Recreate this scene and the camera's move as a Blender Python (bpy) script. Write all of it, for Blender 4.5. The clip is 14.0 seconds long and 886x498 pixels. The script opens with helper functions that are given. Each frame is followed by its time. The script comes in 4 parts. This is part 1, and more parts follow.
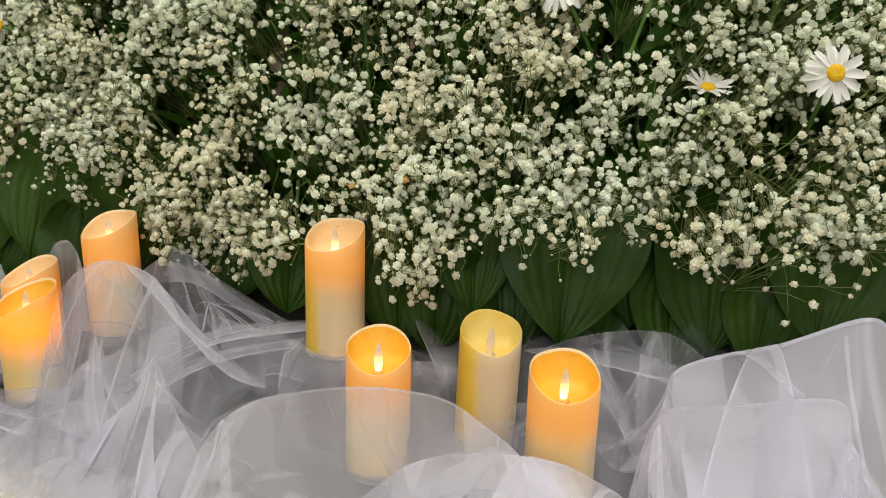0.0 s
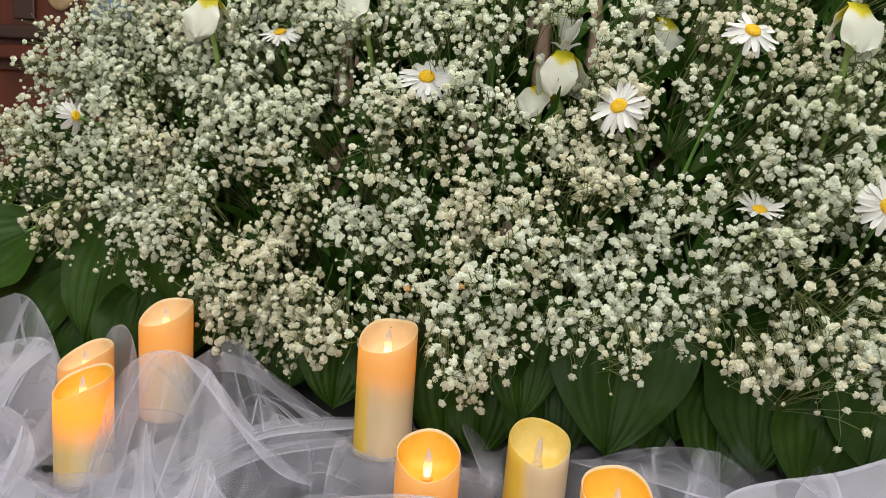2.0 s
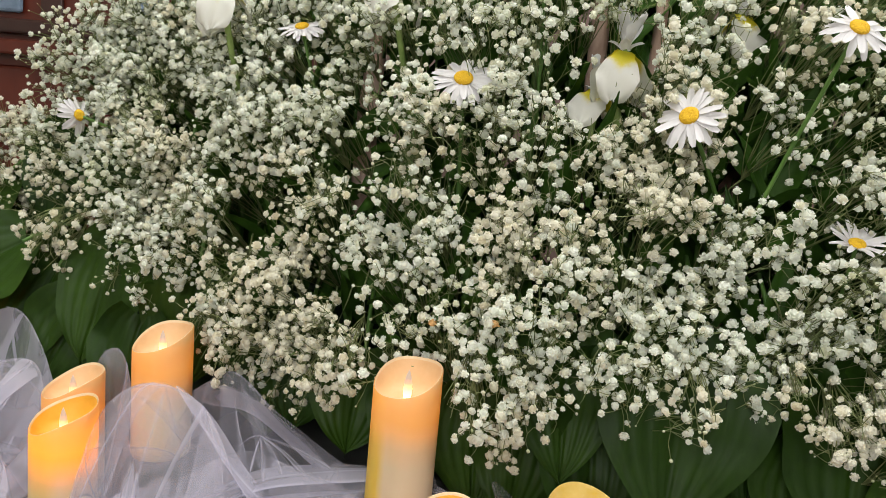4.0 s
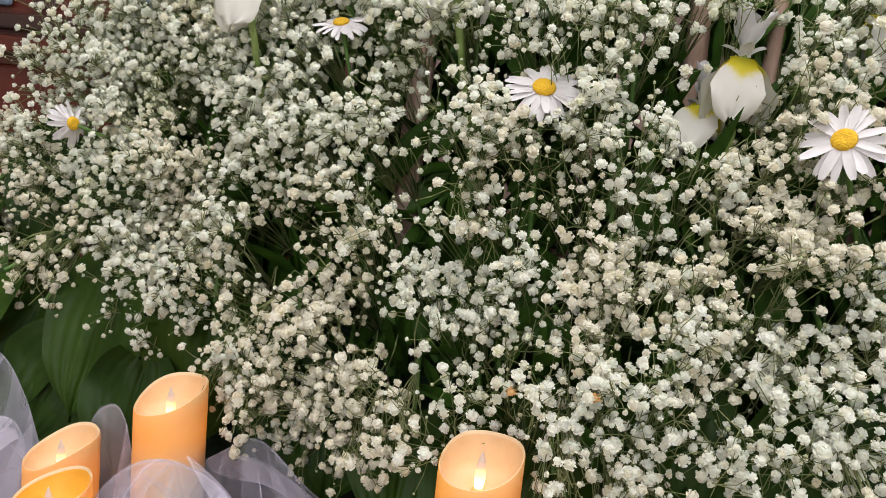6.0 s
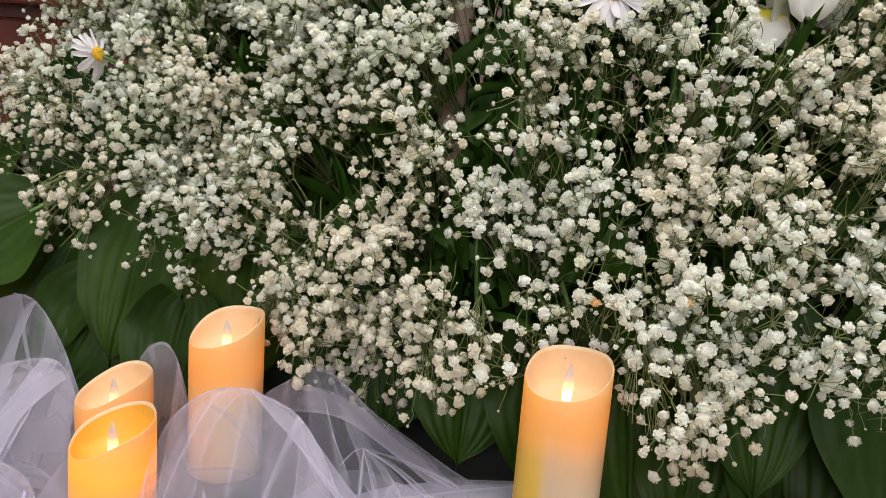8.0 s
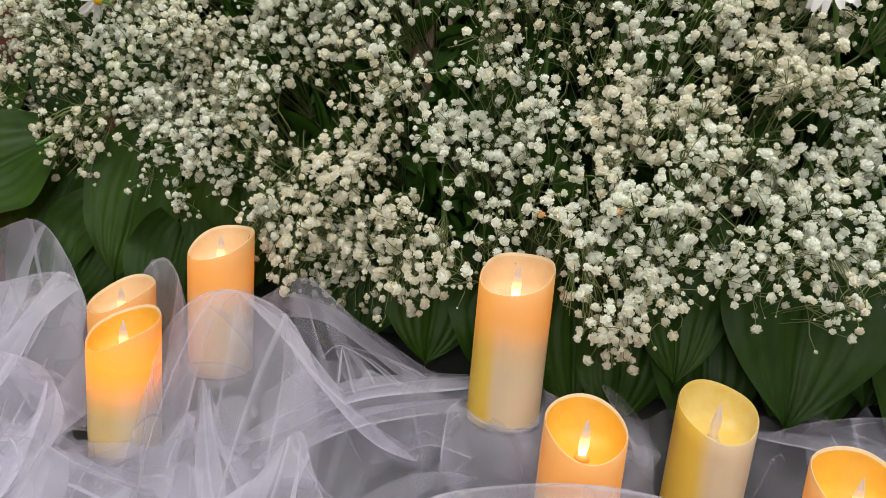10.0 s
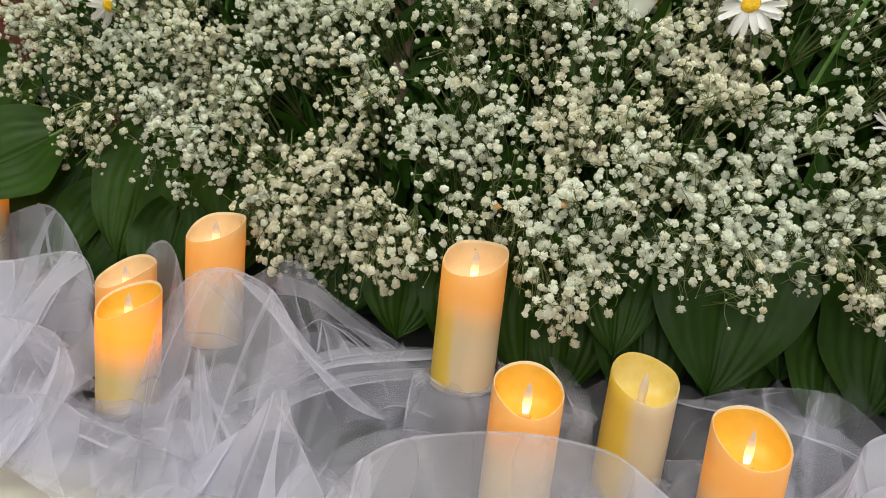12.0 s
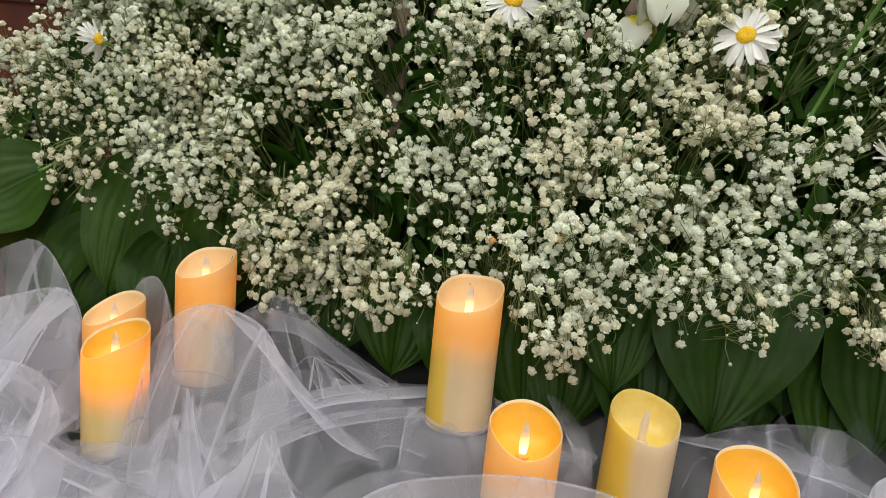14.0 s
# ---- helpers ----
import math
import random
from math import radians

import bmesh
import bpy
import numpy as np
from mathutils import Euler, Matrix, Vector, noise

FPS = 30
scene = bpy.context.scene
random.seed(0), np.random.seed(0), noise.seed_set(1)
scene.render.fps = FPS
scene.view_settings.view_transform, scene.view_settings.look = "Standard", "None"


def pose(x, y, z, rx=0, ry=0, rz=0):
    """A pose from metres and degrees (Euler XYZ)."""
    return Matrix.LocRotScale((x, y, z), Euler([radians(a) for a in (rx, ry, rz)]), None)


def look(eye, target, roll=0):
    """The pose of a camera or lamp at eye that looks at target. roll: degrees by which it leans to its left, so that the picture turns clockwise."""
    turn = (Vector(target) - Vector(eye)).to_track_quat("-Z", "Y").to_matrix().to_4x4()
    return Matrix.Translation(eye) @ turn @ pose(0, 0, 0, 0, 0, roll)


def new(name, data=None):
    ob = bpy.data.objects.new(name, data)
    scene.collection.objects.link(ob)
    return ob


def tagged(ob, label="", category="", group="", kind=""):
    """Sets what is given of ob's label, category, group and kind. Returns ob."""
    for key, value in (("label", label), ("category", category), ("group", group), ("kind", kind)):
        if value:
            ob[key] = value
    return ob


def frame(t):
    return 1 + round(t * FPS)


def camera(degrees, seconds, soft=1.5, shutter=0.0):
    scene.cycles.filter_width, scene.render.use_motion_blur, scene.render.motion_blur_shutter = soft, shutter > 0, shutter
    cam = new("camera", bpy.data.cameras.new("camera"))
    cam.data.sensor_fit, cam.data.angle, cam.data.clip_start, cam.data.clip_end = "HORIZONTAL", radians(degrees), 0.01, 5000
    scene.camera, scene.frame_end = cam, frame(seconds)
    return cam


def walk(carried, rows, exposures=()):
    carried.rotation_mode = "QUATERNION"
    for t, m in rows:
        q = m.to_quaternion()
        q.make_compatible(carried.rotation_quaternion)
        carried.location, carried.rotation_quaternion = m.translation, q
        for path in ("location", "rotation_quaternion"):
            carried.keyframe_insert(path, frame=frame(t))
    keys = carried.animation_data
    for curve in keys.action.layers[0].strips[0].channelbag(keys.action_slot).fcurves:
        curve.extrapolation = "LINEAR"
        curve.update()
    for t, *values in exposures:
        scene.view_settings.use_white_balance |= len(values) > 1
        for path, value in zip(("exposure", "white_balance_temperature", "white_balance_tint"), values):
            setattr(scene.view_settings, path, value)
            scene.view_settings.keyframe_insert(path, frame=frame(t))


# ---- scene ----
cam = camera(59.4, 14.0, 0.65)
METRES, EYE, TILT, LEAN, TURN = 0.75, 0.42, 0.0, 0.0, 0.0
ROWS = [
    (0.0, 0.0, 0.0, 0.0, 0.35, -15.43, -1.25),
    (0.5, -0.0137, 0.0012, 0.0111, 0.78, -13.64, -2.01),
    (1.0, -0.0302, -0.0085, 0.0259, 1.28, -11.97, -2.66),
    (1.5, -0.0405, -0.0216, 0.041, 1.81, -10.67, -3.15),
    (2.0, -0.0528, -0.0183, 0.048, 2.44, -9.84, -3.49),
    (2.5, -0.0389, 0.0037, 0.0529, 3.18, -9.37, -3.8),
    (5.0, -0.0859, 0.2799, 0.0395, 6.53, -9.32, -4.99),
    (5.5, -0.1223, 0.3274, 0.0585, 6.0, -9.14, -5.37),
    (6.0, -0.1714, 0.3662, 0.0525, 5.32, -9.06, -5.5),
    (6.5, -0.2114, 0.3845, 0.0439, 4.56, -9.03, -5.42),
    (7.0, -0.2441, 0.3987, 0.0169, 3.88, -9.36, -5.05),
    (7.5, -0.2705, 0.3972, -0.0036, 3.33, -10.04, -4.62),
    (8.0, -0.2854, 0.3782, -0.0253, 2.84, -11.09, -4.13),
    (8.5, -0.2838, 0.3494, -0.0389, 2.41, -12.14, -3.75),
    (9.0, -0.2746, 0.3215, -0.0478, 2.07, -13.03, -3.58),
    (11.5, -0.2207, 0.1148, -0.0391, 1.66, -14.31, -5.5),
    (12.0, -0.215, 0.099, -0.029, 1.48, -14.0, -5.48),
    (12.5, -0.2124, 0.1007, -0.0264, 1.24, -13.51, -5.3),
    (13.0, -0.2115, 0.1063, -0.0235, 1.09, -12.97, -5.13),
    (13.5, -0.2097, 0.1138, -0.0235, 1.09, -12.49, -5.04),
    (14.0, -0.2096, 0.1233, -0.0228, 1.29, -11.99, -5.12),
]
EXPOSURES = [(0.0, -0.17, 7100, 1), (2.5, -0.08, 6600, 5), (5.0, -0.06, 6500, 13), (6.5, -0.05, 6400, 17), (8.5, -0.07, 6400, 17), (11.5, -0.17, 6700, 1), (14.0, -0.17, 6750, 1)]
walk(cam, [(t, pose(0, 0, EYE, TILT, LEAN, TURN) @ pose(METRES * x, METRES * y, METRES * z, 90 + pitch, roll, yaw)) for t, x, y, z, yaw, pitch, roll in ROWS], EXPOSURES)

# ---- world, added lights ----
world = bpy.data.worlds.new("sky")
scene.world = world
world.use_nodes = True
sky = world.node_tree.nodes.new("ShaderNodeTexSky")
sky.sky_type, sky.sun_disc, sky.sun_elevation, sky.sun_rotation = "NISHITA", False, radians(45), radians(200)
world.node_tree.links.new(sky.outputs[0], world.node_tree.nodes["Background"].inputs[0])
world.node_tree.nodes["Background"].inputs[1].default_value = 0.1


def fill_light(name, place, target, wide, high, watts, colour):
    data = bpy.data.lights.new(name, "AREA")
    data.shape, data.size, data.size_y, data.energy, data.color = "RECTANGLE", wide, high, watts, colour
    ob = new(name, data)
    ob.matrix_world = look(place, target)
    return ob


# unseen area lamps, added to give soft light from behind, right and above
fill_light("fill_light_back", (-0.6, -2.93, 1.75), (-0.6, 0.0, 1.55), 2.3, 1.5, 63, (1.0, 0.985, 0.95))
fill_light("fill_light_side", (2.93, 0.3, 1.6), (0.0, 0.3, 1.4), 1.7, 1.5, 30, (0.95, 0.98, 1.0))
fill_light("fill_light_top", (-0.1, 0.35, 2.83), (-0.1, 0.45, 0.0), 1.5, 1.5, 72, (1.0, 0.99, 0.96))


# ---- materials ----
def material(name):
    m = bpy.data.materials.new(name)
    m.use_nodes = True
    t = m.node_tree
    return m, t, t.nodes["Principled BSDF"], t.nodes["Material Output"]


def add(t, kind, **values):
    n = t.nodes.new(kind)
    for k, v in values.items():
        n.inputs[k.replace("_", " ")].default_value = v
    return n


def ramp(t, source, stops):
    n = t.nodes.new("ShaderNodeValToRGB")
    e = n.color_ramp.elements
    e[0].position, e[0].color = stops[0][0], (*stops[0][1], 1)
    e[1].position, e[1].color = stops[-1][0], (*stops[-1][1], 1)
    for p, c in stops[1:-1]:
        e.new(p).color = (*c, 1)
    t.links.new(source, n.inputs[0])
    return n.outputs[0]


def mixed(t, fac, a, b, blend="MIX"):
    n = t.nodes.new("ShaderNodeMix")
    n.data_type, n.blend_type = "RGBA", blend
    for socket, v in ((n.inputs[0], fac), (n.inputs[6], a), (n.inputs[7], b)):
        if hasattr(v, "node"):
            t.links.new(v, socket)
        else:
            socket.default_value = v if not isinstance(v, tuple) or len(v) == 4 else (*v, 1)
    return n.outputs[2]


def noise_of(t, scale, detail=4.0, rough=0.55, coords="Object", stretch=None):
    c = t.nodes.new("ShaderNodeTexCoord").outputs[coords]
    if stretch:
        m = add(t, "ShaderNodeMapping")
        m.inputs["Scale"].default_value = stretch
        t.links.new(c, m.inputs[0])
        c = m.outputs[0]
    n = add(t, "ShaderNodeTexNoise", Scale=scale, Detail=detail, Roughness=rough)
    t.links.new(c, n.inputs["Vector"])
    return n.outputs["Fac"]


def bumped(t, shader, height, strength=0.3, distance=0.001):
    b = add(t, "ShaderNodeBump", Strength=strength, Distance=distance)
    t.links.new(height, b.inputs["Height"])
    t.links.new(b.outputs[0], shader.inputs["Normal"])


def plain(name, low, high, scale, rough=0.6, relief=0.3, depth=0.001, metal=0.0, stretch=None, coords="Object", spec=0.5):
    m, t, s, o = material(name)
    n = noise_of(t, scale, 5, 0.6, coords, stretch)
    t.links.new(ramp(t, n, [(0.3, low), (0.7, high)]), s.inputs["Base Color"])
    s.inputs["Roughness"].default_value, s.inputs["Metallic"].default_value = rough, metal
    s.inputs["Specular IOR Level"].default_value = spec
    bumped(t, s, n, relief, depth)
    return m


def thin(name, low, high, scale, through_part=0.35, rough=0.55, tip=None, random_part=0.0):
    """A thin plant tissue that lets light through."""
    m, t, s, o = material(name)
    n = noise_of(t, scale, 4)
    colour = ramp(t, n, [(0.3, low), (0.7, high)])
    if random_part:
        info = t.nodes.new("ShaderNodeObjectInfo")
        isle = t.nodes.new("ShaderNodeNewGeometry")
        total = t.nodes.new("ShaderNodeMath")
        total.operation = "ADD"
        t.links.new(info.outputs["Random"], total.inputs[0])
        t.links.new(isle.outputs["Random Per Island"], total.inputs[1])
        part_of = t.nodes.new("ShaderNodeMath")
        part_of.operation = "FRACT"
        t.links.new(total.outputs[0], part_of.inputs[0])
        tint = ramp(t, part_of.outputs[0], [(0.0, tip[0]), (0.45, (1, 1, 1)), (0.75, (1, 1, 1)), (1.0, tip[1])])
        colour = mixed(t, random_part, colour, tint, "MULTIPLY")
    t.links.new(colour, s.inputs["Base Color"])
    s.inputs["Roughness"].default_value = rough
    s.inputs["Specular IOR Level"].default_value = 0.3
    tr = t.nodes.new("ShaderNodeBsdfTranslucent")
    t.links.new(colour, tr.inputs[0])
    mix = add(t, "ShaderNodeMixShader", Fac=through_part)
    t.links.new(s.outputs[0], mix.inputs[1])
    t.links.new(tr.outputs[0], mix.inputs[2])
    t.links.new(mix.outputs[0], o.inputs[0])
    return m


BLOSSOM = thin("blossom_white", (0.87, 0.9, 0.8), (0.95, 0.965, 0.9), 160, 0.42, 0.7, ((0.95, 0.9, 0.78), (0.97, 1.0, 0.97)), 0.9)
BLOSSOM_CREAM = thin("blossom_cream", (0.86, 0.84, 0.7), (0.95, 0.94, 0.84), 160, 0.42, 0.7, ((0.9, 0.85, 0.72), (1.0, 0.99, 0.96)), 0.9)
BLOSSOM_GREEN = thin("blossom_greenish", (0.82, 0.84, 0.68), (0.93, 0.94, 0.85), 160, 0.42, 0.7, ((0.9, 0.9, 0.74), (0.98, 1.0, 0.97)), 0.9)
BUD = thin("bud_green_white", (0.36, 0.42, 0.2), (0.7, 0.7, 0.52), 90, 0.2, 0.6)
TWIG = plain("twig_green", (0.09, 0.14, 0.04), (0.26, 0.28, 0.11), 40, 0.6)
STALK = plain("stalk_green", (0.05, 0.13, 0.02), (0.12, 0.24, 0.045), 30, 0.5, stretch=(1, 1, 0.15))
DAISY = thin("daisy_petal_white", (0.78, 0.76, 0.76), (0.86, 0.85, 0.86), 60, 0.25, 0.55)
DISC = plain("daisy_disc_yellow", (0.68, 0.36, 0.006), (0.88, 0.56, 0.012), 500, 0.7, 0.9, 0.002)
SEPAL = plain("sheath_green", (0.16, 0.26, 0.06), (0.34, 0.45, 0.14), 25, 0.5)
BARK = plain("pinkish_bark", (0.3, 0.17, 0.12), (0.62, 0.46, 0.38), 30, 0.75, 0.7, 0.003, stretch=(1, 1, 0.3))
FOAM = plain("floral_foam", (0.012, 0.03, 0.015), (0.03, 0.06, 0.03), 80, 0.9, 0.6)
SHADE_CLOTH = plain("shade_dark_cloth", (0.022, 0.026, 0.024), (0.05, 0.054, 0.05), 9, 0.85, 0.25, 0.002)
PLASTER = plain("plaster", (0.55, 0.51, 0.46), (0.64, 0.6, 0.55), 3, 0.9, 0.15)
DRAPE = plain("pinkish_wall", (0.17, 0.115, 0.1), (0.24, 0.165, 0.145), 3, 0.9, 0.15)
STONE = plain("floor_stone", (0.2, 0.17, 0.14), (0.34, 0.3, 0.26), 2.5, 0.4, 0.2)
WOOD = plain("mahogany", (0.055, 0.009, 0.004), (0.125, 0.02, 0.008), 9, 0.35, 0.2, 0.001, stretch=(1, 1, 0.08))
WOOD_DARK = plain("dark_wood", (0.02, 0.008, 0.006), (0.05, 0.018, 0.012), 12, 0.4, 0.2, stretch=(0.1, 1, 1))
BRASS = plain("old_brass", (0.38, 0.26, 0.14), (0.55, 0.4, 0.24), 40, 0.45, 0.3, metal=0.4)
BLUE = plain("slate_blue_cloth", (0.12, 0.17, 0.24), (0.2, 0.26, 0.34), 30, 0.85)
TABLE = plain("painted_wood", (0.62, 0.57, 0.47), (0.74, 0.7, 0.6), 8, 0.5, 0.25, stretch=(0.15, 1, 1))


def leaf_material(name, low, high):
    m, t, s, o = material(name)
    n = noise_of(t, 14, 4)
    fine = noise_of(t, 130, 3, 0.6, stretch=(1, 0.15, 1))
    colour = ramp(t, n, [(0.25, low), (0.75, high)])
    colour = mixed(t, 0.35, colour, ramp(t, fine, [(0.3, (0.6, 0.63, 0.6)), (0.7, (1.25, 1.25, 1.1))]), "MULTIPLY")
    info = t.nodes.new("ShaderNodeObjectInfo")
    colour = mixed(t, 0.8, colour, ramp(t, info.outputs["Random"], [(0.0, (0.62, 0.72, 0.75)), (1.0, (1.25, 1.15, 0.9))]), "MULTIPLY")
    t.links.new(colour, s.inputs["Base Color"])
    s.inputs["Roughness"].default_value, s.inputs["Specular IOR Level"].default_value = 0.5, 0.25
    bumped(t, s, fine, 0.35, 0.0008)
    tr = t.nodes.new("ShaderNodeBsdfTranslucent")
    t.links.new(colour, tr.inputs[0])
    mix = add(t, "ShaderNodeMixShader", Fac=0.2)
    t.links.new(s.outputs[0], mix.inputs[1])
    t.links.new(tr.outputs[0], mix.inputs[2])
    t.links.new(mix.outputs[0], o.inputs[0])
    return m


LEAF = leaf_material("hosta_leaf_green", (0.017, 0.047, 0.004), (0.04, 0.096, 0.009))
LEAF_FILL = leaf_material("filler_leaf_green", (0.024, 0.07, 0.008), (0.055, 0.14, 0.018))


def iris_material():
    """White petal with a yellow signal near its root; the petal runs along its own y."""
    m, t, s, o = material("iris_petal_white_yellow")
    c = t.nodes.new("ShaderNodeTexCoord")
    xyz = t.nodes.new("ShaderNodeSeparateXYZ")
    t.links.new(c.outputs["Object"], xyz.inputs[0])
    n = noise_of(t, 120, 3)
    jit = add(t, "ShaderNodeMath")
    jit.operation = "MULTIPLY_ADD"
    jit.inputs[1].default_value = 0.012
    t.links.new(n, jit.inputs[0])
    wide = add(t, "ShaderNodeMath")
    wide.operation = "ABSOLUTE"
    t.links.new(xyz.outputs["X"], wide.inputs[0])
    spread = add(t, "ShaderNodeMath")
    spread.operation = "MULTIPLY_ADD"
    spread.inputs[1].default_value = 0.9
    t.links.new(wide.outputs[0], spread.inputs[0])
    t.links.new(xyz.outputs["Y"], spread.inputs[2])
    t.links.new(spread.outputs[0], jit.inputs[2])
    colour = ramp(t, jit.outputs[0], [(0.0, (0.55, 0.55, 0.03)), (0.03, (0.74, 0.62, 0.015)), (0.04, (0.8, 0.79, 0.72)), (1.0, (0.82, 0.83, 0.85))])
    t.links.new(colour, s.inputs["Base Color"])
    s.inputs["Roughness"].default_value = 0.5
    tr = t.nodes.new("ShaderNodeBsdfTranslucent")
    t.links.new(colour, tr.inputs[0])
    mix = add(t, "ShaderNodeMixShader", Fac=0.35)
    t.links.new(s.outputs[0], mix.inputs[1])
    t.links.new(tr.outputs[0], mix.inputs[2])
    t.links.new(mix.outputs[0], o.inputs[0])
    return m


IRIS = iris_material()
IRIS_WHITE = thin("iris_standard_white", (0.76, 0.75, 0.74), (0.84, 0.84, 0.85), 50, 0.4, 0.5)


def tulle_material(name, cover, lines=0.3):
    """Fine white net: part of the light goes straight through the holes; gathered lines lie closer."""
    m, t, s, o = material(name)
    n = noise_of(t, 9, 5, 0.6)
    fine = noise_of(t, 900, 2, 0.5)
    white = ramp(t, n, [(0.3, (0.81, 0.79, 0.94)), (0.7, (0.89, 0.87, 0.99))])
    d = t.nodes.new("ShaderNodeBsdfDiffuse")
    tl = t.nodes.new("ShaderNodeBsdfTranslucent")
    t.links.new(white, d.inputs[0])
    t.links.new(white, tl.inputs[0])
    net = add(t, "ShaderNodeMixShader", Fac=0.4)
    t.links.new(d.outputs[0], net.inputs[1])
    t.links.new(tl.outputs[0], net.inputs[2])
    clear = t.nodes.new("ShaderNodeBsdfTransparent")
    mix = t.nodes.new("ShaderNodeMixShader")
    total = t.nodes.new("ShaderNodeMapRange")
    total.inputs["From Min"].default_value, total.inputs["From Max"].default_value = 0.3, 0.7
    total.inputs["To Min"].default_value, total.inputs["To Max"].default_value = cover * 0.95, cover * 1.05
    t.links.new(fine, total.inputs[0])
    # broad soft gathers and thin sharp crease lines that run down each fold
    broad = noise_of(t, 2.6, 1, 0.4, "UV", (1.0, 0.5, 1.0))
    sharp = noise_of(t, 1.1, 0, 0.4, "UV", (1.0, 0.35, 1.0))
    gather = ramp(t, broad, [(0.3, (0.62, 0.62, 0.62)), (0.49, (0.9, 0.9, 0.9)), (0.505, (1.3, 1.3, 1.3)), (0.72, (1.4, 1.4, 1.4))])
    crease = ramp(t, sharp, [(0.475, (0, 0, 0)), (0.496, (lines, lines, lines)), (0.502, (lines, lines, lines)), (0.506, (0, 0, 0))])
    times = t.nodes.new("ShaderNodeMath")
    times.operation = "MULTIPLY_ADD"
    t.links.new(total.outputs[0], times.inputs[0])
    t.links.new(gather, times.inputs[1])
    t.links.new(crease, times.inputs[2])
    t.links.new(times.outputs[0], mix.inputs[0])
    t.links.new(clear.outputs[0], mix.inputs[1])
    t.links.new(net.outputs[0], mix.inputs[2])
    t.links.new(mix.outputs[0], o.inputs[0])
    return m


TULLE = tulle_material("white_tulle", 0.15, 0.2)
TULLE_FINE = tulle_material("white_tulle_single", 0.08, 0.05)
TULLE_SHEER = tulle_material("white_tulle_sheer", 0.085, 0.16)
TULLE_SOFT = tulle_material("white_tulle_doubled", 0.27, 0.16)
TULLE_DENSE = tulle_material("white_tulle_gathered", 0.36, 0.2)


def wax_material(name, glow, height, yellow_part, side):
    """Ivory wax with a yellow patch on one side; lamp glow is put into its upper half by emission and colour."""
    m, t, s, o = material(name)
    c = t.nodes.new("ShaderNodeTexCoord")
    xyz = t.nodes.new("ShaderNodeSeparateXYZ")
    t.links.new(c.outputs["Object"], xyz.inputs[0])
    n = noise_of(t, 22, 4, 0.5, stretch=(1, 1, 0.25))
    base = ramp(t, n, [(0.35, (0.66, 0.5, 0.31)), (0.7, (0.74, 0.59, 0.4))])
    # the yellow side
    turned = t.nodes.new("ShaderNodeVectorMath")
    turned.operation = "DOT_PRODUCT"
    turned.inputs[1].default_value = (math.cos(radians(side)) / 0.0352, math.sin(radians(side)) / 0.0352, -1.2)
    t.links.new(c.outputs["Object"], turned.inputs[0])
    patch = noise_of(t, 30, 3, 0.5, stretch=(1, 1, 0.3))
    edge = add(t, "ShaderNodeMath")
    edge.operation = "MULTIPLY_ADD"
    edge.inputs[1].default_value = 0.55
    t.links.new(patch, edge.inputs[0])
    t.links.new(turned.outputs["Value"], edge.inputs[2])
    base = mixed(t, ramp(t, edge.outputs[0], [(0.66, (0, 0, 0)), (0.98, (yellow_part, yellow_part, yellow_part))]), base, (0.78, 0.5, 0.02))
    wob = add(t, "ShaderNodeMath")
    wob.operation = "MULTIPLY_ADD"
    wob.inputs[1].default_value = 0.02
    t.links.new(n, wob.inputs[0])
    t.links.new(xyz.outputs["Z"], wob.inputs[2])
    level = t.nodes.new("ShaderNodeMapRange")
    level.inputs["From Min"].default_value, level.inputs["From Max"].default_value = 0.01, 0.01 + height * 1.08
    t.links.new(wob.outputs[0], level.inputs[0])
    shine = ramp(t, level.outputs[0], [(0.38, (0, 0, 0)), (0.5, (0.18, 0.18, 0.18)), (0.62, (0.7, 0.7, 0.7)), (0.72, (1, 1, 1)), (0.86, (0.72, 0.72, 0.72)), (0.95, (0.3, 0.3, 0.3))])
    glow_tint = ramp(t, level.outputs[0], [(0.38, (0, 0, 0)), (0.52, (0.3, 0.3, 0.3)), (0.68, (0.88, 0.88, 0.88)), (0.95, (0.7, 0.7, 0.7))])
    # the glow is also put into the base colour, as orange
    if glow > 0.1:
        base = mixed(t, glow_tint, base, (0.7, 0.31, 0.035) if glow > 1 else (0.72, 0.39, 0.11))
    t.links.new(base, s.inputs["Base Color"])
    s.inputs["Roughness"].default_value = 0.48
    s.inputs["Subsurface Weight"].default_value = 0.15
    s.inputs["Subsurface Radius"].default_value = (0.01, 0.005, 0.002)
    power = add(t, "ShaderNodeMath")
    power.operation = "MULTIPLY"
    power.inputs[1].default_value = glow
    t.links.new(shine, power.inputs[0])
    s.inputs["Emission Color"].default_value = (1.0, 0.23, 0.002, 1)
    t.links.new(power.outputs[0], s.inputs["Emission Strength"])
    bumped(t, s, n, 0.15, 0.001)
    return m


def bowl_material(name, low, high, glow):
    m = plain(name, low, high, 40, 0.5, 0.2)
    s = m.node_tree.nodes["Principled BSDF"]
    # weak emission stands in for flame light scattered in bowl and rim
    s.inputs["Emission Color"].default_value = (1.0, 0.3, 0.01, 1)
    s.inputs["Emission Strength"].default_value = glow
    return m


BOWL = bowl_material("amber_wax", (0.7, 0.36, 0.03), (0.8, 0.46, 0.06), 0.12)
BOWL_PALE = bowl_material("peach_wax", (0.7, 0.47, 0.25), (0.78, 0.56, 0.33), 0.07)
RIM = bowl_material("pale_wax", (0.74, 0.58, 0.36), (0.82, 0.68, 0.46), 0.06)
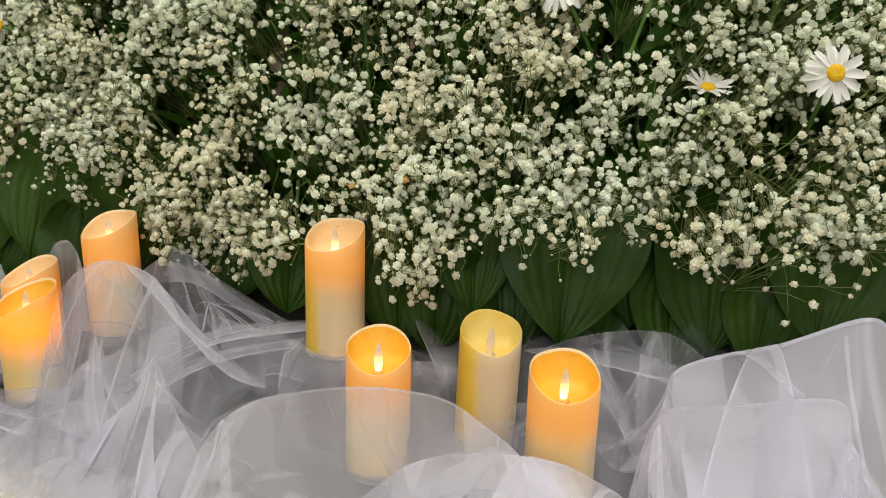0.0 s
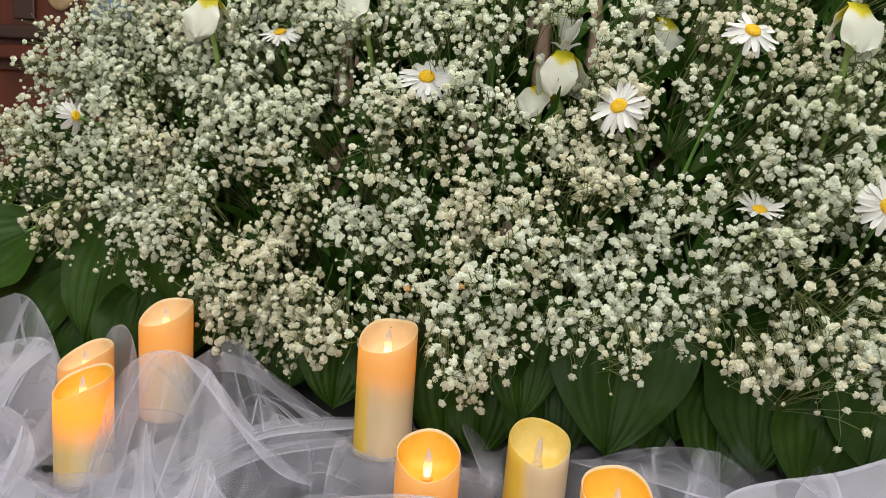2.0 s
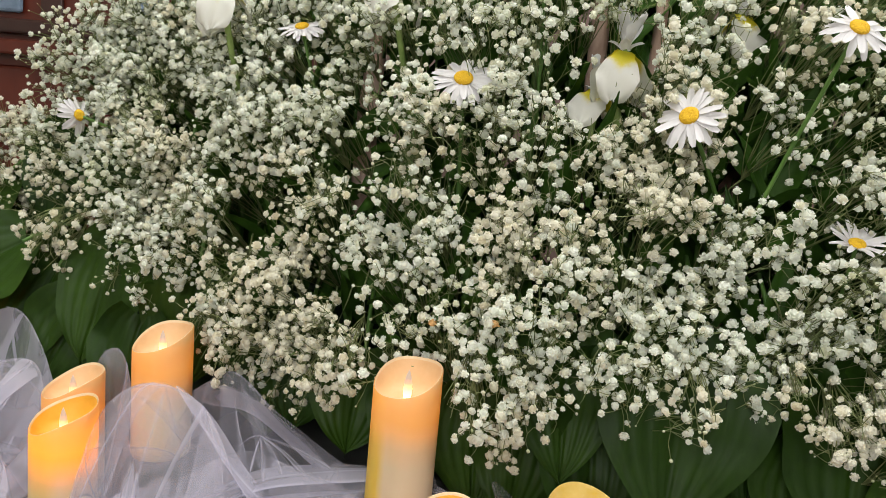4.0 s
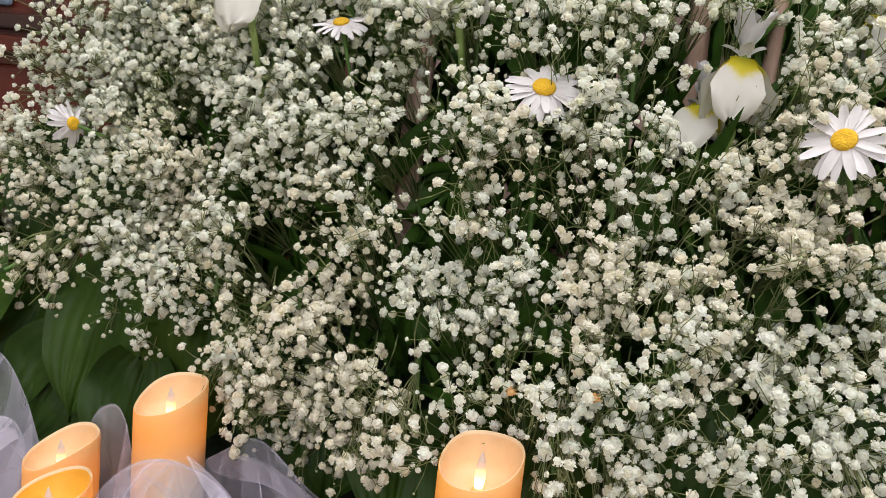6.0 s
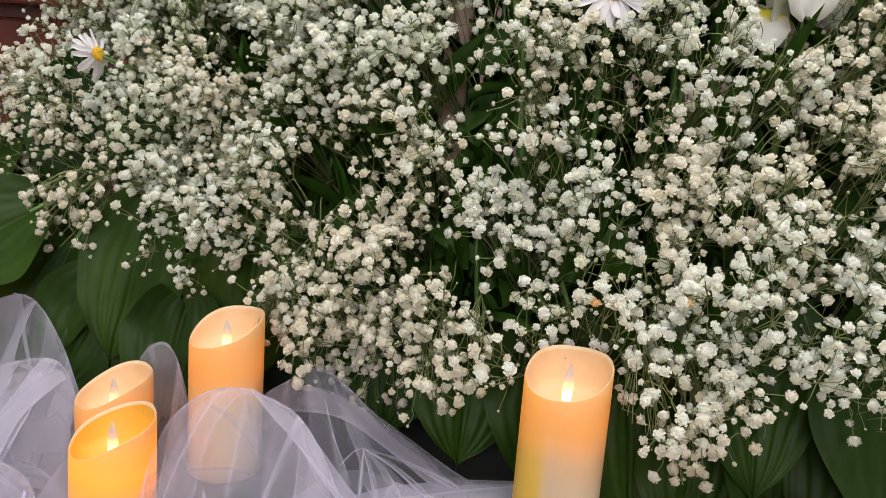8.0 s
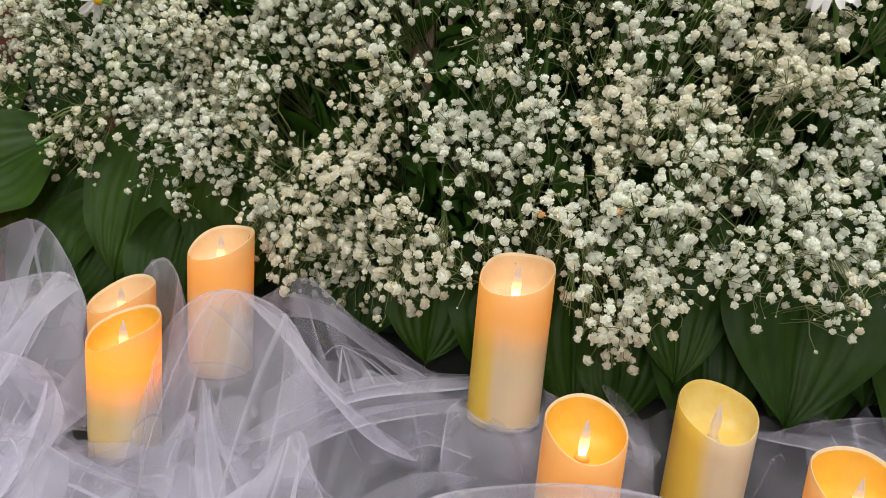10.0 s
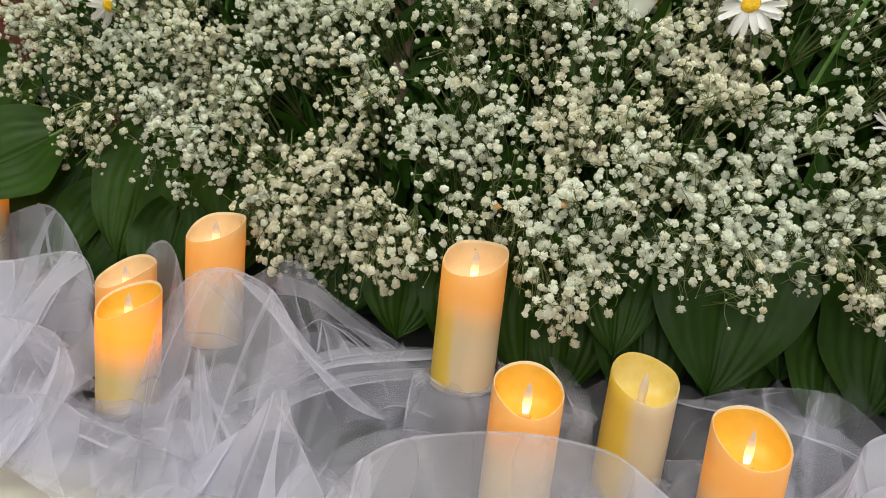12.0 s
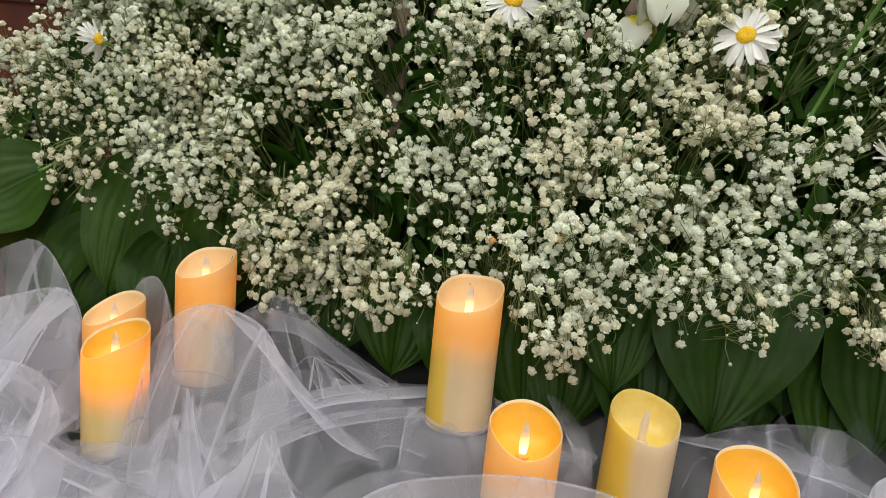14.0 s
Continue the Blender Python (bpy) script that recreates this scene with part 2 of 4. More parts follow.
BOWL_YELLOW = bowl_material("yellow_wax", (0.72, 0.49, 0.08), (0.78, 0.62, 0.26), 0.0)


def flame_material(name, strength):
    """A milky plastic flame paddle lit from below by its lamp."""
    m, t, s, o = material(name)
    c = t.nodes.new("ShaderNodeTexCoord")
    xyz = t.nodes.new("ShaderNodeSeparateXYZ")
    t.links.new(c.outputs["Object"], xyz.inputs[0])
    level = t.nodes.new("ShaderNodeMapRange")
    level.inputs["From Min"].default_value, level.inputs["From Max"].default_value = 0.0, 0.03
    t.links.new(xyz.outputs["Z"], level.inputs[0])
    shine = ramp(t, level.outputs[0], [(0.0, (1, 1, 1)), (0.3, (0.8, 0.8, 0.8)), (0.55, (0.34, 0.34, 0.34)), (0.72, (0.07, 0.07, 0.07)), (0.9, (0, 0, 0))])
    power = add(t, "ShaderNodeMath")
    power.operation = "MULTIPLY"
    power.inputs[1].default_value = strength
    t.links.new(shine, power.inputs[0])
    s.inputs["Base Color"].default_value = (0.8, 0.66, 0.56, 1)
    s.inputs["Roughness"].default_value = 0.35
    t.links.new(ramp(t, level.outputs[0], [(0.0, (1.0, 0.66, 0.27)), (0.4, (1.0, 0.55, 0.16)), (0.8, (1.0, 0.4, 0.08))]), s.inputs["Emission Color"])
    t.links.new(power.outputs[0], s.inputs["Emission Strength"])
    return m


# ---- helpers for meshes ----
def part(name, bm, mat, parent=None, label="", smooth=True, m=None):
    mesh = bpy.data.meshes.new(name)
    if smooth:
        for f in bm.faces:
            f.smooth = True
    bm.to_mesh(mesh)
    bm.free()
    mesh.materials.append(mat)
    ob = new(name, mesh)
    if parent:
        ob.parent = parent
    if m:
        ob.matrix_basis = m
    return tagged(ob, label)


def raw(name, verts, faces, mat, parent=None, label="", uv=None):
    mesh = bpy.data.meshes.new(name)
    mesh.from_pydata(verts, [], faces)
    if uv:
        layer = mesh.uv_layers.new(name="flat")
        layer.data.foreach_set("uv", [c for f in faces for i in f for c in uv[i]])
    mesh.polygons.foreach_set("use_smooth", [True] * len(mesh.polygons))
    mesh.materials.append(mat)
    ob = new(name, mesh)
    if parent:
        ob.parent = parent
    return tagged(ob, label)


def thing(name, place, label, category, group="", turn=None):
    e = new(name)
    e.empty_display_size = 0.02
    e.matrix_basis = Matrix.Translation(place) @ (turn if turn else Matrix())
    return tagged(e, label, category, group)


def box(bm, x0, x1, y0, y1, z0, z1, bevel=0.0):
    r = bmesh.ops.create_cube(bm, size=1.0, matrix=Matrix.LocRotScale(((x0 + x1) / 2, (y0 + y1) / 2, (z0 + z1) / 2), None, (x1 - x0, y1 - y0, z1 - z0)))
    if bevel:
        edges = list({e for v in r["verts"] for e in v.link_edges})
        bmesh.ops.bevel(bm, geom=edges, offset=bevel, segments=2, affect="EDGES", profile=0.5)
    return bm


def one_box(name, span, mat, parent=None, bevel=0.0, label=""):
    return part(name, box(bmesh.new(), *span, bevel), mat, parent, label, smooth=False)


def tube(verts, faces, points, radii, sides=3):
    """Adds a thin tube along the points to the lists."""
    rings = []
    for i, p in enumerate(points):
        a, b = points[max(i - 1, 0)], points[min(i + 1, len(points) - 1)]
        d = (b - a).normalized() if (b - a).length > 1e-9 else Vector((0, 0, 1))
        u = d.orthogonal().normalized()
        w = d.cross(u)
        start = len(verts)
        for k in range(sides):
            ang = 2 * math.pi * k / sides
            verts.append(p + (u * math.cos(ang) + w * math.sin(ang)) * radii[i])
        rings.append(start)
    for s, e in zip(rings, rings[1:]):
        for k in range(sides):
            j = (k + 1) % sides
            faces.append((s + k, s + j, e + j, e + k))
    faces.append(tuple(rings[-1] + k for k in range(sides)))


def bend(a, b, side, n=5):
    """Points from a to b along a slack arc that bows by the vector side."""
    return [a.lerp(b, i / n) + side * math.sin(math.pi * i / n) for i in range(n + 1)]


def smooth_step(a, b, v):
    k = min(max((v - a) / (b - a), 0.0), 1.0)
    return k * k * (3 - 2 * k)


# ---- the room: assumed walls, left open for the added lights ----
LOW, HIGH, FLOOR = -0.09, 2.85, -0.95
R = 2.9
setting = []
bm = bmesh.new()
box(bm, -3.2, 3.2, -3.2, 3.2, FLOOR - 0.2, FLOOR)
setting.append(part("floor", bm, STONE, smooth=False))
bm = bmesh.new()
for span in ((-3.2, -0.85, -3.2, 3.2), (0.65, 3.2, -3.2, 3.2), (-0.85, 0.65, -3.2, -0.4), (-0.85, 0.65, 1.1, 3.2)):
    box(bm, *span, HIGH, HIGH + 0.2)
setting.append(part("ceiling", bm, PLASTER, smooth=False))
setting.append(one_box("wall_north", (-3.2, 3.2, R, R + 0.3, FLOOR, HIGH), DRAPE))
setting.append(one_box("wall_west", (-3.2, -R, -R, R, FLOOR, HIGH), PLASTER))
bm = bmesh.new()
for x0, x1, z0, z1 in ((-R, -1.75, FLOOR, HIGH), (0.55, R, FLOOR, HIGH), (-1.75, 0.55, FLOOR, 1.0), (-1.75, 0.55, 2.5, HIGH)):
    box(bm, x0, x1, -3.2, -R, z0, z1)
setting.append(part("wall_south", bm, PLASTER, smooth=False))
bm = bmesh.new()
for y0, y1, z0, z1 in ((-R, -0.55, FLOOR, HIGH), (1.15, R, FLOOR, HIGH), (-0.55, 1.15, FLOOR, 0.85), (-0.55, 1.15, 2.35, HIGH)):
    box(bm, R, 3.2, y0, y1, z0, z1)
setting.append(part("wall_east", bm, PLASTER, smooth=False))
for s in setting:
    tagged(s, kind="structure")

# ---- wooden furniture behind ----
press = thing("wooden_cabinet", (-1.35, 1.95, FLOOR), "reddish mahogany cabinet with ledges and a brass plate", "cabinet")
TOP = 1.75
one_box("body", (-0.75, 0.75, 0.0, 0.5, 0.0, TOP), WOOD, press, 0.006)
for z, d in ((1.475, 0.05), (1.525, 0.03), (1.2, 0.03)):
    one_box("ledge", (-0.77, 0.77, -d, -0.002, z, z + 0.035), WOOD_DARK if z == 1.525 else WOOD, press, 0.006)
for x in (-0.7, -0.2, 0.3):
    one_box("panel", (x, x + 0.42, -0.014, -0.003, 0.25, 1.12), WOOD, press, 0.008)
one_box("panel", (-0.1, 0.5, -0.012, -0.003, 1.26, 1.45), WOOD, press, 0.008)
# flat dark strip: the shade of a recess is put into its colour
one_box("recess_shade", (0.145, 0.2, -0.012, -0.003, 1.575, 1.74), WOOD_DARK, press, 0.004)
bm = bmesh.new()
bmesh.ops.create_uvsphere(bm, u_segments=20, v_segments=10, radius=1.0, matrix=pose(0.262, -0.004, 1.66) @ Matrix.Diagonal((0.04, 0.012, 0.06, 1)))
part("plate", bm, BRASS, press, "oval brass plate")
one_box("drape", (-0.3, 0.1, -0.02, -0.004, 1.575, 1.74), BLUE, press, 0.008, "slate blue cloth hanging")
one_box("drape", (0.345, 0.44, -0.02, -0.004, 1.575, 1.74), BLUE, press, 0.008, "slate blue cloth hanging")

# ---- table and cloth ----
table = thing("altar_table", (-0.1, 0.95, FLOOR), "long table with a cream painted wooden top", "table")
one_box("tabletop", (-1.1, 1.1, -0.5, 0.55, LOW - FLOOR - 0.05, LOW - FLOOR), TABLE, table, 0.006)
for x in (-1.02, 1.02):
    for y in (-0.42, 0.47):
        one_box("leg", (x - 0.04, x + 0.04, y - 0.04, y + 0.04, 0.0, LOW - FLOOR - 0.05), TABLE, table, 0.004)
one_box("apron", (-1.0, 1.0, -0.44, -0.41, LOW - FLOOR - 0.16, LOW - FLOOR - 0.05), TABLE, table, 0.003)

CANDLES = (  # x, y, foot z, height, turn of the high side, lean x, lean y, glow, yellow part, side of the yellow patch
    ("upper", -0.128, 0.877, 0.0455, 0.148, 62, -1.5, 0.4, 0.42, 0.85, 190),
    ("round", -0.068, 0.774, -0.052, 0.1475, 95, 0.0, 0.5, 0.4, 0.25, 250),
    ("unlit", 0.0525, 0.820, -0.048, 0.1475, 92, 0.0, 1.5, 0.02, 0.85, 200),
    ("front", 0.122, 0.700, -0.044, 0.1475, 95, 0.0, 0.0, 0.45, 0.25, 250),
    ("rear", -0.440, 0.990, 0.024, 0.148, 50, 0.0, 0.0, 0.45, 0.3, 250),
    ("pair", -0.507, 0.892, -0.044, 0.1475, 45, 0.0, 0.5, 1.25, 0.4, 230),
    ("pair_back", -0.543, 0.973, -0.038, 0.148, 40, 0.0, 0.0, 0.35, 0.2, 250),
    ("far", -0.808, 1.115, 0.045, 0.145, 60, 0.0, 1.0, 0.5, 0.5, 250),
)


def ground(x, y):
    """Height of the added heaped cloth: it rises towards the plants and level pads lie under the candles."""
    z = LOW + 0.014 + (0.03 + 0.085 * smooth_step(-0.5, -0.4, x)) * smooth_step(0.70, 0.95, y) * (0.85 + 0.15 * math.sin(5 * x + 1))
    z += 0.012 * (noise.noise((x * 6, y * 6, 2.0)) + 0.5)
    z = max(z, LOW + 0.004)
    for _, cx, cy, foot, *rest in CANDLES:
        d = math.hypot(x - cx, y - cy)
        k = 1 - smooth_step(0.036, 0.07, d)
        z = z * (1 - k) + (foot - 0.001) * k
    edge = smooth_step(0.52, 0.6, y)
    return max(LOW + 0.003 + (z - LOW - 0.003) * edge, LOW + 0.003)


def sheet(name, x0, x1, near, y1, nx, ny, height, mat, warp=0.0, seed=0.0):
    """A sheet over the table; near(x) is its front edge."""
    verts, faces = [], []
    for j in range(ny + 1):
        for i in range(nx + 1):
            x = x0 + (x1 - x0) * i / nx
            y = near(x) + (y1 - near(x)) * j / ny
            dx = warp * noise.noise((x * 7, y * 7, seed + 5))
            dy = warp * noise.noise((x * 7, y * 7, seed + 9))
            verts.append((x + dx, y + dy, height(x + dx, y + dy)))
    for j in range(ny):
        for i in range(nx):
            a = j * (nx + 1) + i
            faces.append((a, a + 1, a + nx + 2, a + nx + 1))
    return raw(name, verts, faces, mat, uv=[(v[0] * 5, v[1] * 2) for v in verts])


def cloth_edge(x):
    return 0.72 + 0.155 * (1 - smooth_step(-0.52, -0.38, x)) + 0.012 * math.sin(17 * x)


# added support sheet; its dark colour stands in for shade under tulle and leaves
tagged(sheet("ground_cloth", -1.02, 0.85, cloth_edge, 1.3, 150, 60, ground, SHADE_CLOTH), "added rumpled cloth on the table top, coloured dark for the shade under the tulle", "cloth")

net = tagged(new("tulle_drape"), "sheer white tulle heaped in loose folds round the candles", "fabric")


def clear_of_candles(p, gap=0.003):
    for _, cx, cy, *rest in CANDLES:
        d = Vector((p.x - cx, p.y - cy))
        if d.length < 0.0365 + gap:
            d = d.normalized() * (0.0365 + gap) if d.length > 1e-5 else Vector((0, -0.04))
            p = Vector((cx + d.x, cy + d.y, p.z))
    return p


def low_fold(seed, crease):
    def height(x, y):
        p, q = x * 5 + 1.6 * noise.noise((x * 3, y * 3, seed)), y * 9 + 1.5 * noise.noise((x * 3, y * 3, seed + 3))
        fold = max(1 - abs(noise.noise((p, q, seed + 1))) * 2.6, 0)
        fold2 = max(1 - abs(noise.noise((p * 1.2 + q * 0.6, q - p * 0.8, seed + 7))) * 3.0, 0)
        keep = 1.0
        for _, cx, cy, *rest in CANDLES:
            keep = min(keep, smooth_step(0.036, 0.06, math.hypot(x - cx, y - cy)))
        return max(ground(x, y), LOW) + 0.0022 + crease * (fold ** 1.5 + 0.7 * fold2 ** 1.5) * keep
    return height


def net_edge(x):
    return 0.56 + 0.27 * (1 - smooth_step(-0.6, -0.3, x)) + 0.02 * math.sin(9 * x)


sheet("layer", -1.0, 0.8, net_edge, 0.88, 240, 80, low_fold(11.0, 0.05), TULLE_FINE, 0.02, 11.0).parent = net


def glide(pts, s):
    """A smooth curve through the points; s from 0 to 1."""
    n = len(pts) - 1
    k = min(int(s * n), n - 1)
    f = s * n - k
    a, b, c, d = (Vector(pts[min(max(k + j, 0), n)]) for j in (-1, 0, 1, 2))
    return 0.5 * (2 * b + (c - a) * f + (2 * a - 5 * b + 4 * c - d) * f * f + (3 * b - a - 3 * c + d) * f ** 3)


def swath(ridge, ahead, behind, pleats, depth, seed, mat=TULLE, fan=0.0, wedges=5):
    """A fold of net: it hangs from its ridge to the cloth in front and behind, with pleats that widen downwards."""
    rnd = random.Random(seed)
    ns, pleats = 120, max(1, round(pleats * 0.34))
    steps = (0, 0.014, 0.05, 0.11, 0.18, 0.26, 0.35, 0.45, 0.55, 0.66, 0.77, 0.88, 1.0)
    nv = len(steps) - 1
    verts, faces, flat = [], [], []
    phase = rnd.uniform(0, 6)
    long = sum((Vector(b) - Vector(a)).length for a, b in zip(ridge, ridge[1:]))
    sharp, last = [], (0.0, 0.0)
    for i in range(ns + 1):
        s = i / ns
        top = glide(ridge, s)
        t2, t1 = glide(ridge, min(s + 0.02, 1)), glide(ridge, max(s - 0.02, 0))
        run = (t2 - t1)
        run.z = 0
        run = run.normalized() if run.length > 1e-6 else Vector((1, 0, 0))
        out = Vector((run.y, -run.x, 0))
        if out.y > 0:
            out = -out
        out = (out * 0.6 + Vector((fan * (s - 0.5), -0.6, 0))).normalized()
        turn = pleats * 6.28 * (s + 0.1 * math.sin(5 * s + phase) + 0.05 * noise.noise((s * 9, seed, 4.0))) + phase
        wave, slip = math.sin(turn), math.sin(2 * turn + 0.8)
        if (wave - last[0]) * (last[0] - last[1]) < 0 and i > 2:
            sharp.append(i - 1)
        last = (wave, last[0])
        size = 0.55 + 0.9 * abs(noise.noise((s * pleats * 1.3, seed, 1.0)))
        for j in range(-nv, nv + 1):
            r = steps[abs(j)]
            reach = (ahead if j > 0 else behind)
            way = out if j > 0 else -out
            p = top + way * reach * (r ** 1.15) * (1 + 0.1 * noise.noise((s * 4, r * 2, seed)))
            foot = max(ground(p.x, p.y), LOW) + 0.006
            drop = r ** 0.9 * (0.93 + 0.07 * r)
            z = top.z + (foot - top.z) * drop
            sag = depth * size * wave * (r ** 0.8)
            p = p + way * sag * 0.8 + run * depth * size * slip * 1.25 * r ** 0.8
            p.z = max(z + sag * 0.35, max(ground(p.x, p.y), LOW) + 0.003 + 0.0011 * (seed % 11)) + 0.0025 * noise.noise((p.x * 16, p.y * 16, seed + 4.0))
            p = clear_of_candles(p)
            verts.append(p)
            flat.append((s * long * 5 + seed * 3.7, 1.0 + 0.5 * r * (1 if j > 0 else -1)))
    row = 2 * nv + 1
    for i in range(ns):
        for j in range(row - 1):
            a = i * row + j
            faces.append((a, a + 1, a + row + 1, a + row))
    # the crest and the sharpest pleats lie double
    lines = [(i, j) for i in range(ns) for j in (nv - 1, nv)]
    lines += [(i, j) for i in sharp if rnd.random() < 0.35 for j in range(row - 1) if abs(j - nv) > 1]
    for i, j in lines:
        a, b = i * row + j, len(verts)
        lift = Vector((0, -0.0006, 0.0006))
        corners = (a, a + 1, a + row + 1, a + row)
        verts += [verts[k] + lift for k in corners]
        flat += [flat[k] for k in corners]
        faces.append((b, b + 1, b + 2, b + 3))
    # wedges where the net is folded over on itself

    def on(s, v):
        s, v = min(max(s, 0), 0.999) * ns, min(max(v, 0), 0.999) * (row - 1)
        i, j = int(s), int(v)
        a, b, c, d = (verts[(i + p) * row + j + q] for p, q in ((0, 0), (1, 0), (0, 1), (1, 1)))
        f, g = s - i, v - j
        return a * (1 - f) * (1 - g) + b * f * (1 - g) + c * (1 - f) * g + d * f * g

    for k in range(wedges):
        s0 = rnd.uniform(0.08, 0.92)
        s1 = s0 + rnd.uniform(-0.42, 0.42)
        v0, v1 = 0.5 + rnd.uniform(-0.12, 0.1), rnd.choice((0.98, 0.98, 0.98, 0.05))
        wide0, wide1 = rnd.uniform(0.004, 0.03), rnd.choice((0.02, 0.1, 0.16, 0.22, 0.3))
        lift = Vector((0, -0.0015, 0.0015)) * (k % 3 + 1)
        start = len(verts)
        for q in range(15):
            f = q / 14
            sc, w = s0 + (s1 - s0) * f + 0.02 * math.sin(3 * f + k), wide0 + (wide1 - wide0) * f
            for e in (-0.5, -0.46, 0.0, 0.46, 0.5):
                verts.append(clear_of_candles(on(sc + w * e, v0 + (v1 - v0) * f) + lift))
                flat.append((seed * 1.3 + k * 2.1 + w * e * long * 5, 0.6 * f))
        hem = len(verts)
        verts += [p + Vector((0, -0.0006, 0.0006)) for p in verts[start:]]
        flat += flat[start:]
        second = len(verts)
        verts += [p + Vector((0, -0.0006, 0.0006)) for p in verts[hem:second]]
        flat += flat[hem:second]
        for q in range(14):
            for e in range(4):
                a = start + q * 5 + e
                faces.append((a, a + 1, a + 6, a + 5))
                if e in (0, 3):
                    for b in (a + hem - start, a + second - start):
                        faces.append((b, b + 1, b + 6, b + 5))
    return raw("fold", verts, faces, mat, net, uv=flat)


swath(((-0.50, 0.855, -0.05), (-0.475, 0.868, 0.05), (-0.452, 0.88, 0.12), (-0.411, 0.893, 0.148), (-0.345, 0.885, 0.132), (-0.295, 0.86, 0.062), (-0.25, 0.83, 0.0)), 0.13, 0.05, 7, 0.012, 1)
swath(((-0.40, 0.79, -0.03), (-0.345, 0.775, 0.02), (-0.305, 0.767, 0.073), (-0.285, 0.755, 0.03), (-0.245, 0.73, -0.03)), 0.07, 0.06, 5, 0.008, 2, TULLE_DENSE)
swath(((-0.41, 0.99, 0.10), (-0.38, 0.982, 0.122), (-0.341, 0.97, 0.142), (-0.282, 0.95, 0.108), (-0.21, 0.935, 0.07), (-0.165, 0.93, 0.045)), 0.08, 0.05, 13, 0.007, 3, TULLE_SHEER)
swath(((-0.36, 0.86, 0.06), (-0.30, 0.89, 0.085), (-0.235, 0.88, 0.075), (-0.18, 0.865, 0.068), (-0.10, 0.855, 0.045), (-0.04, 0.85, 0.02)), 0.10, 0.07, 7, 0.01, 4, TULLE_SHEER)
swath(((-0.26, 0.71, -0.03), (-0.23, 0.70, 0.027), (-0.184, 0.70, 0.066), (-0.10, 0.70, 0.083), (-0.01, 0.698, 0.079), (0.045, 0.69, 0.05), (0.085, 0.672, 0.02), (0.11, 0.66, -0.03)), 0.11, 0.05, 7, 0.011, 5, TULLE_SOFT)
swath(((-0.09, 0.635, -0.02), (-0.055, 0.63, 0.02), (-0.018, 0.63, 0.046), (0.045, 0.63, 0.055), (0.12, 0.63, 0.042), (0.19, 0.63, 0.0)), 0.09, 0.05, 5, 0.01, 6, TULLE_DENSE)
swath(((0.09, 0.865, 0.03), (0.13, 0.855, 0.068), (0.20, 0.85, 0.09), (0.262, 0.84, 0.092), (0.30, 0.82, 0.072), (0.34, 0.80, 0.03)), 0.12, 0.05, 9, 0.012, 7, TULLE_SHEER)
swath(((0.205, 0.70, 0.0), (0.225, 0.712, 0.07), (0.242, 0.72, 0.106), (0.331, 0.72, 0.131), (0.424, 0.73, 0.157), (0.47, 0.735, 0.13), (0.58, 0.75, 0.06)), 0.13, 0.09, 5, 0.012, 8, TULLE_DENSE)
swath(((0.185, 0.66, 0.0), (0.205, 0.66, 0.079), (0.264, 0.66, 0.092), (0.368, 0.66, 0.10), (0.385, 0.65, 0.06), (0.41, 0.64, 0.0)), 0.08, 0.05, 5, 0.008, 9, TULLE_DENSE)
swath(((-0.86, 1.02, 0.05), (-0.78, 1.01, 0.085), (-0.707, 1.0, 0.097), (-0.614, 1.0, 0.117), (-0.57, 0.96, 0.06), (-0.55, 0.92, 0.0)), 0.14, 0.06, 9, 0.010, 10, TULLE_SOFT)
swath(((-0.84, 1.13, 0.09), (-0.771, 1.12, 0.126), (-0.711, 1.115, 0.146), (-0.667, 1.1, 0.106), (-0.64, 1.09, 0.05)), 0.06, 0.04, 5, 0.012, 11, TULLE_SOFT)
swath(((-0.55, 1.03, 0.10), (-0.53, 1.02, 0.131), (-0.509, 1.02, 0.137), (-0.485, 1.0, 0.105), (-0.46, 0.96, 0.04)), 0.04, 0.04, 3, 0.006, 12)
swath(((-0.78, 0.90, 0.0), (-0.70, 0.92, 0.045), (-0.655, 0.915, 0.056), (-0.59, 0.90, 0.045), (-0.55, 0.87, 0.0)), 0.11, 0.06, 7, 0.010, 13, TULLE_SOFT)
swath(((-0.20, 0.80, -0.01), (-0.16, 0.82, 0.03), (-0.11, 0.83, 0.045), (-0.02, 0.82, 0.06), (0.0, 0.84, 0.045), (0.02, 0.86, 0.02)), 0.05, 0.05, 5, 0.008, 14, TULLE_SHEER)
swath(((0.08, 0.80, 0.02), (0.10, 0.785, 0.03), (0.16, 0.775, 0.045), (0.21, 0.77, 0.05), (0.26, 0.78, 0.02)), 0.06, 0.05, 5, 0.008, 15, TULLE_SHEER)


swath(((-0.72, 0.87, -0.05), (-0.66, 0.865, -0.02), (-0.58, 0.845, 0.0), (-0.5, 0.805, -0.005), (-0.41, 0.765, -0.015), (-0.33, 0.72, -0.05)), 0.06, 0.07, 2, 0.004, 16, TULLE_SOFT, wedges=4)
swath(((-0.62, 0.90, 0.0), (-0.565, 0.865, -0.015), (-0.50, 0.84, -0.04), (-0.42, 0.82, 0.0), (-0.36, 0.79, -0.02)), 0.07, 0.04, 4, 0.007, 17, TULLE_SOFT)

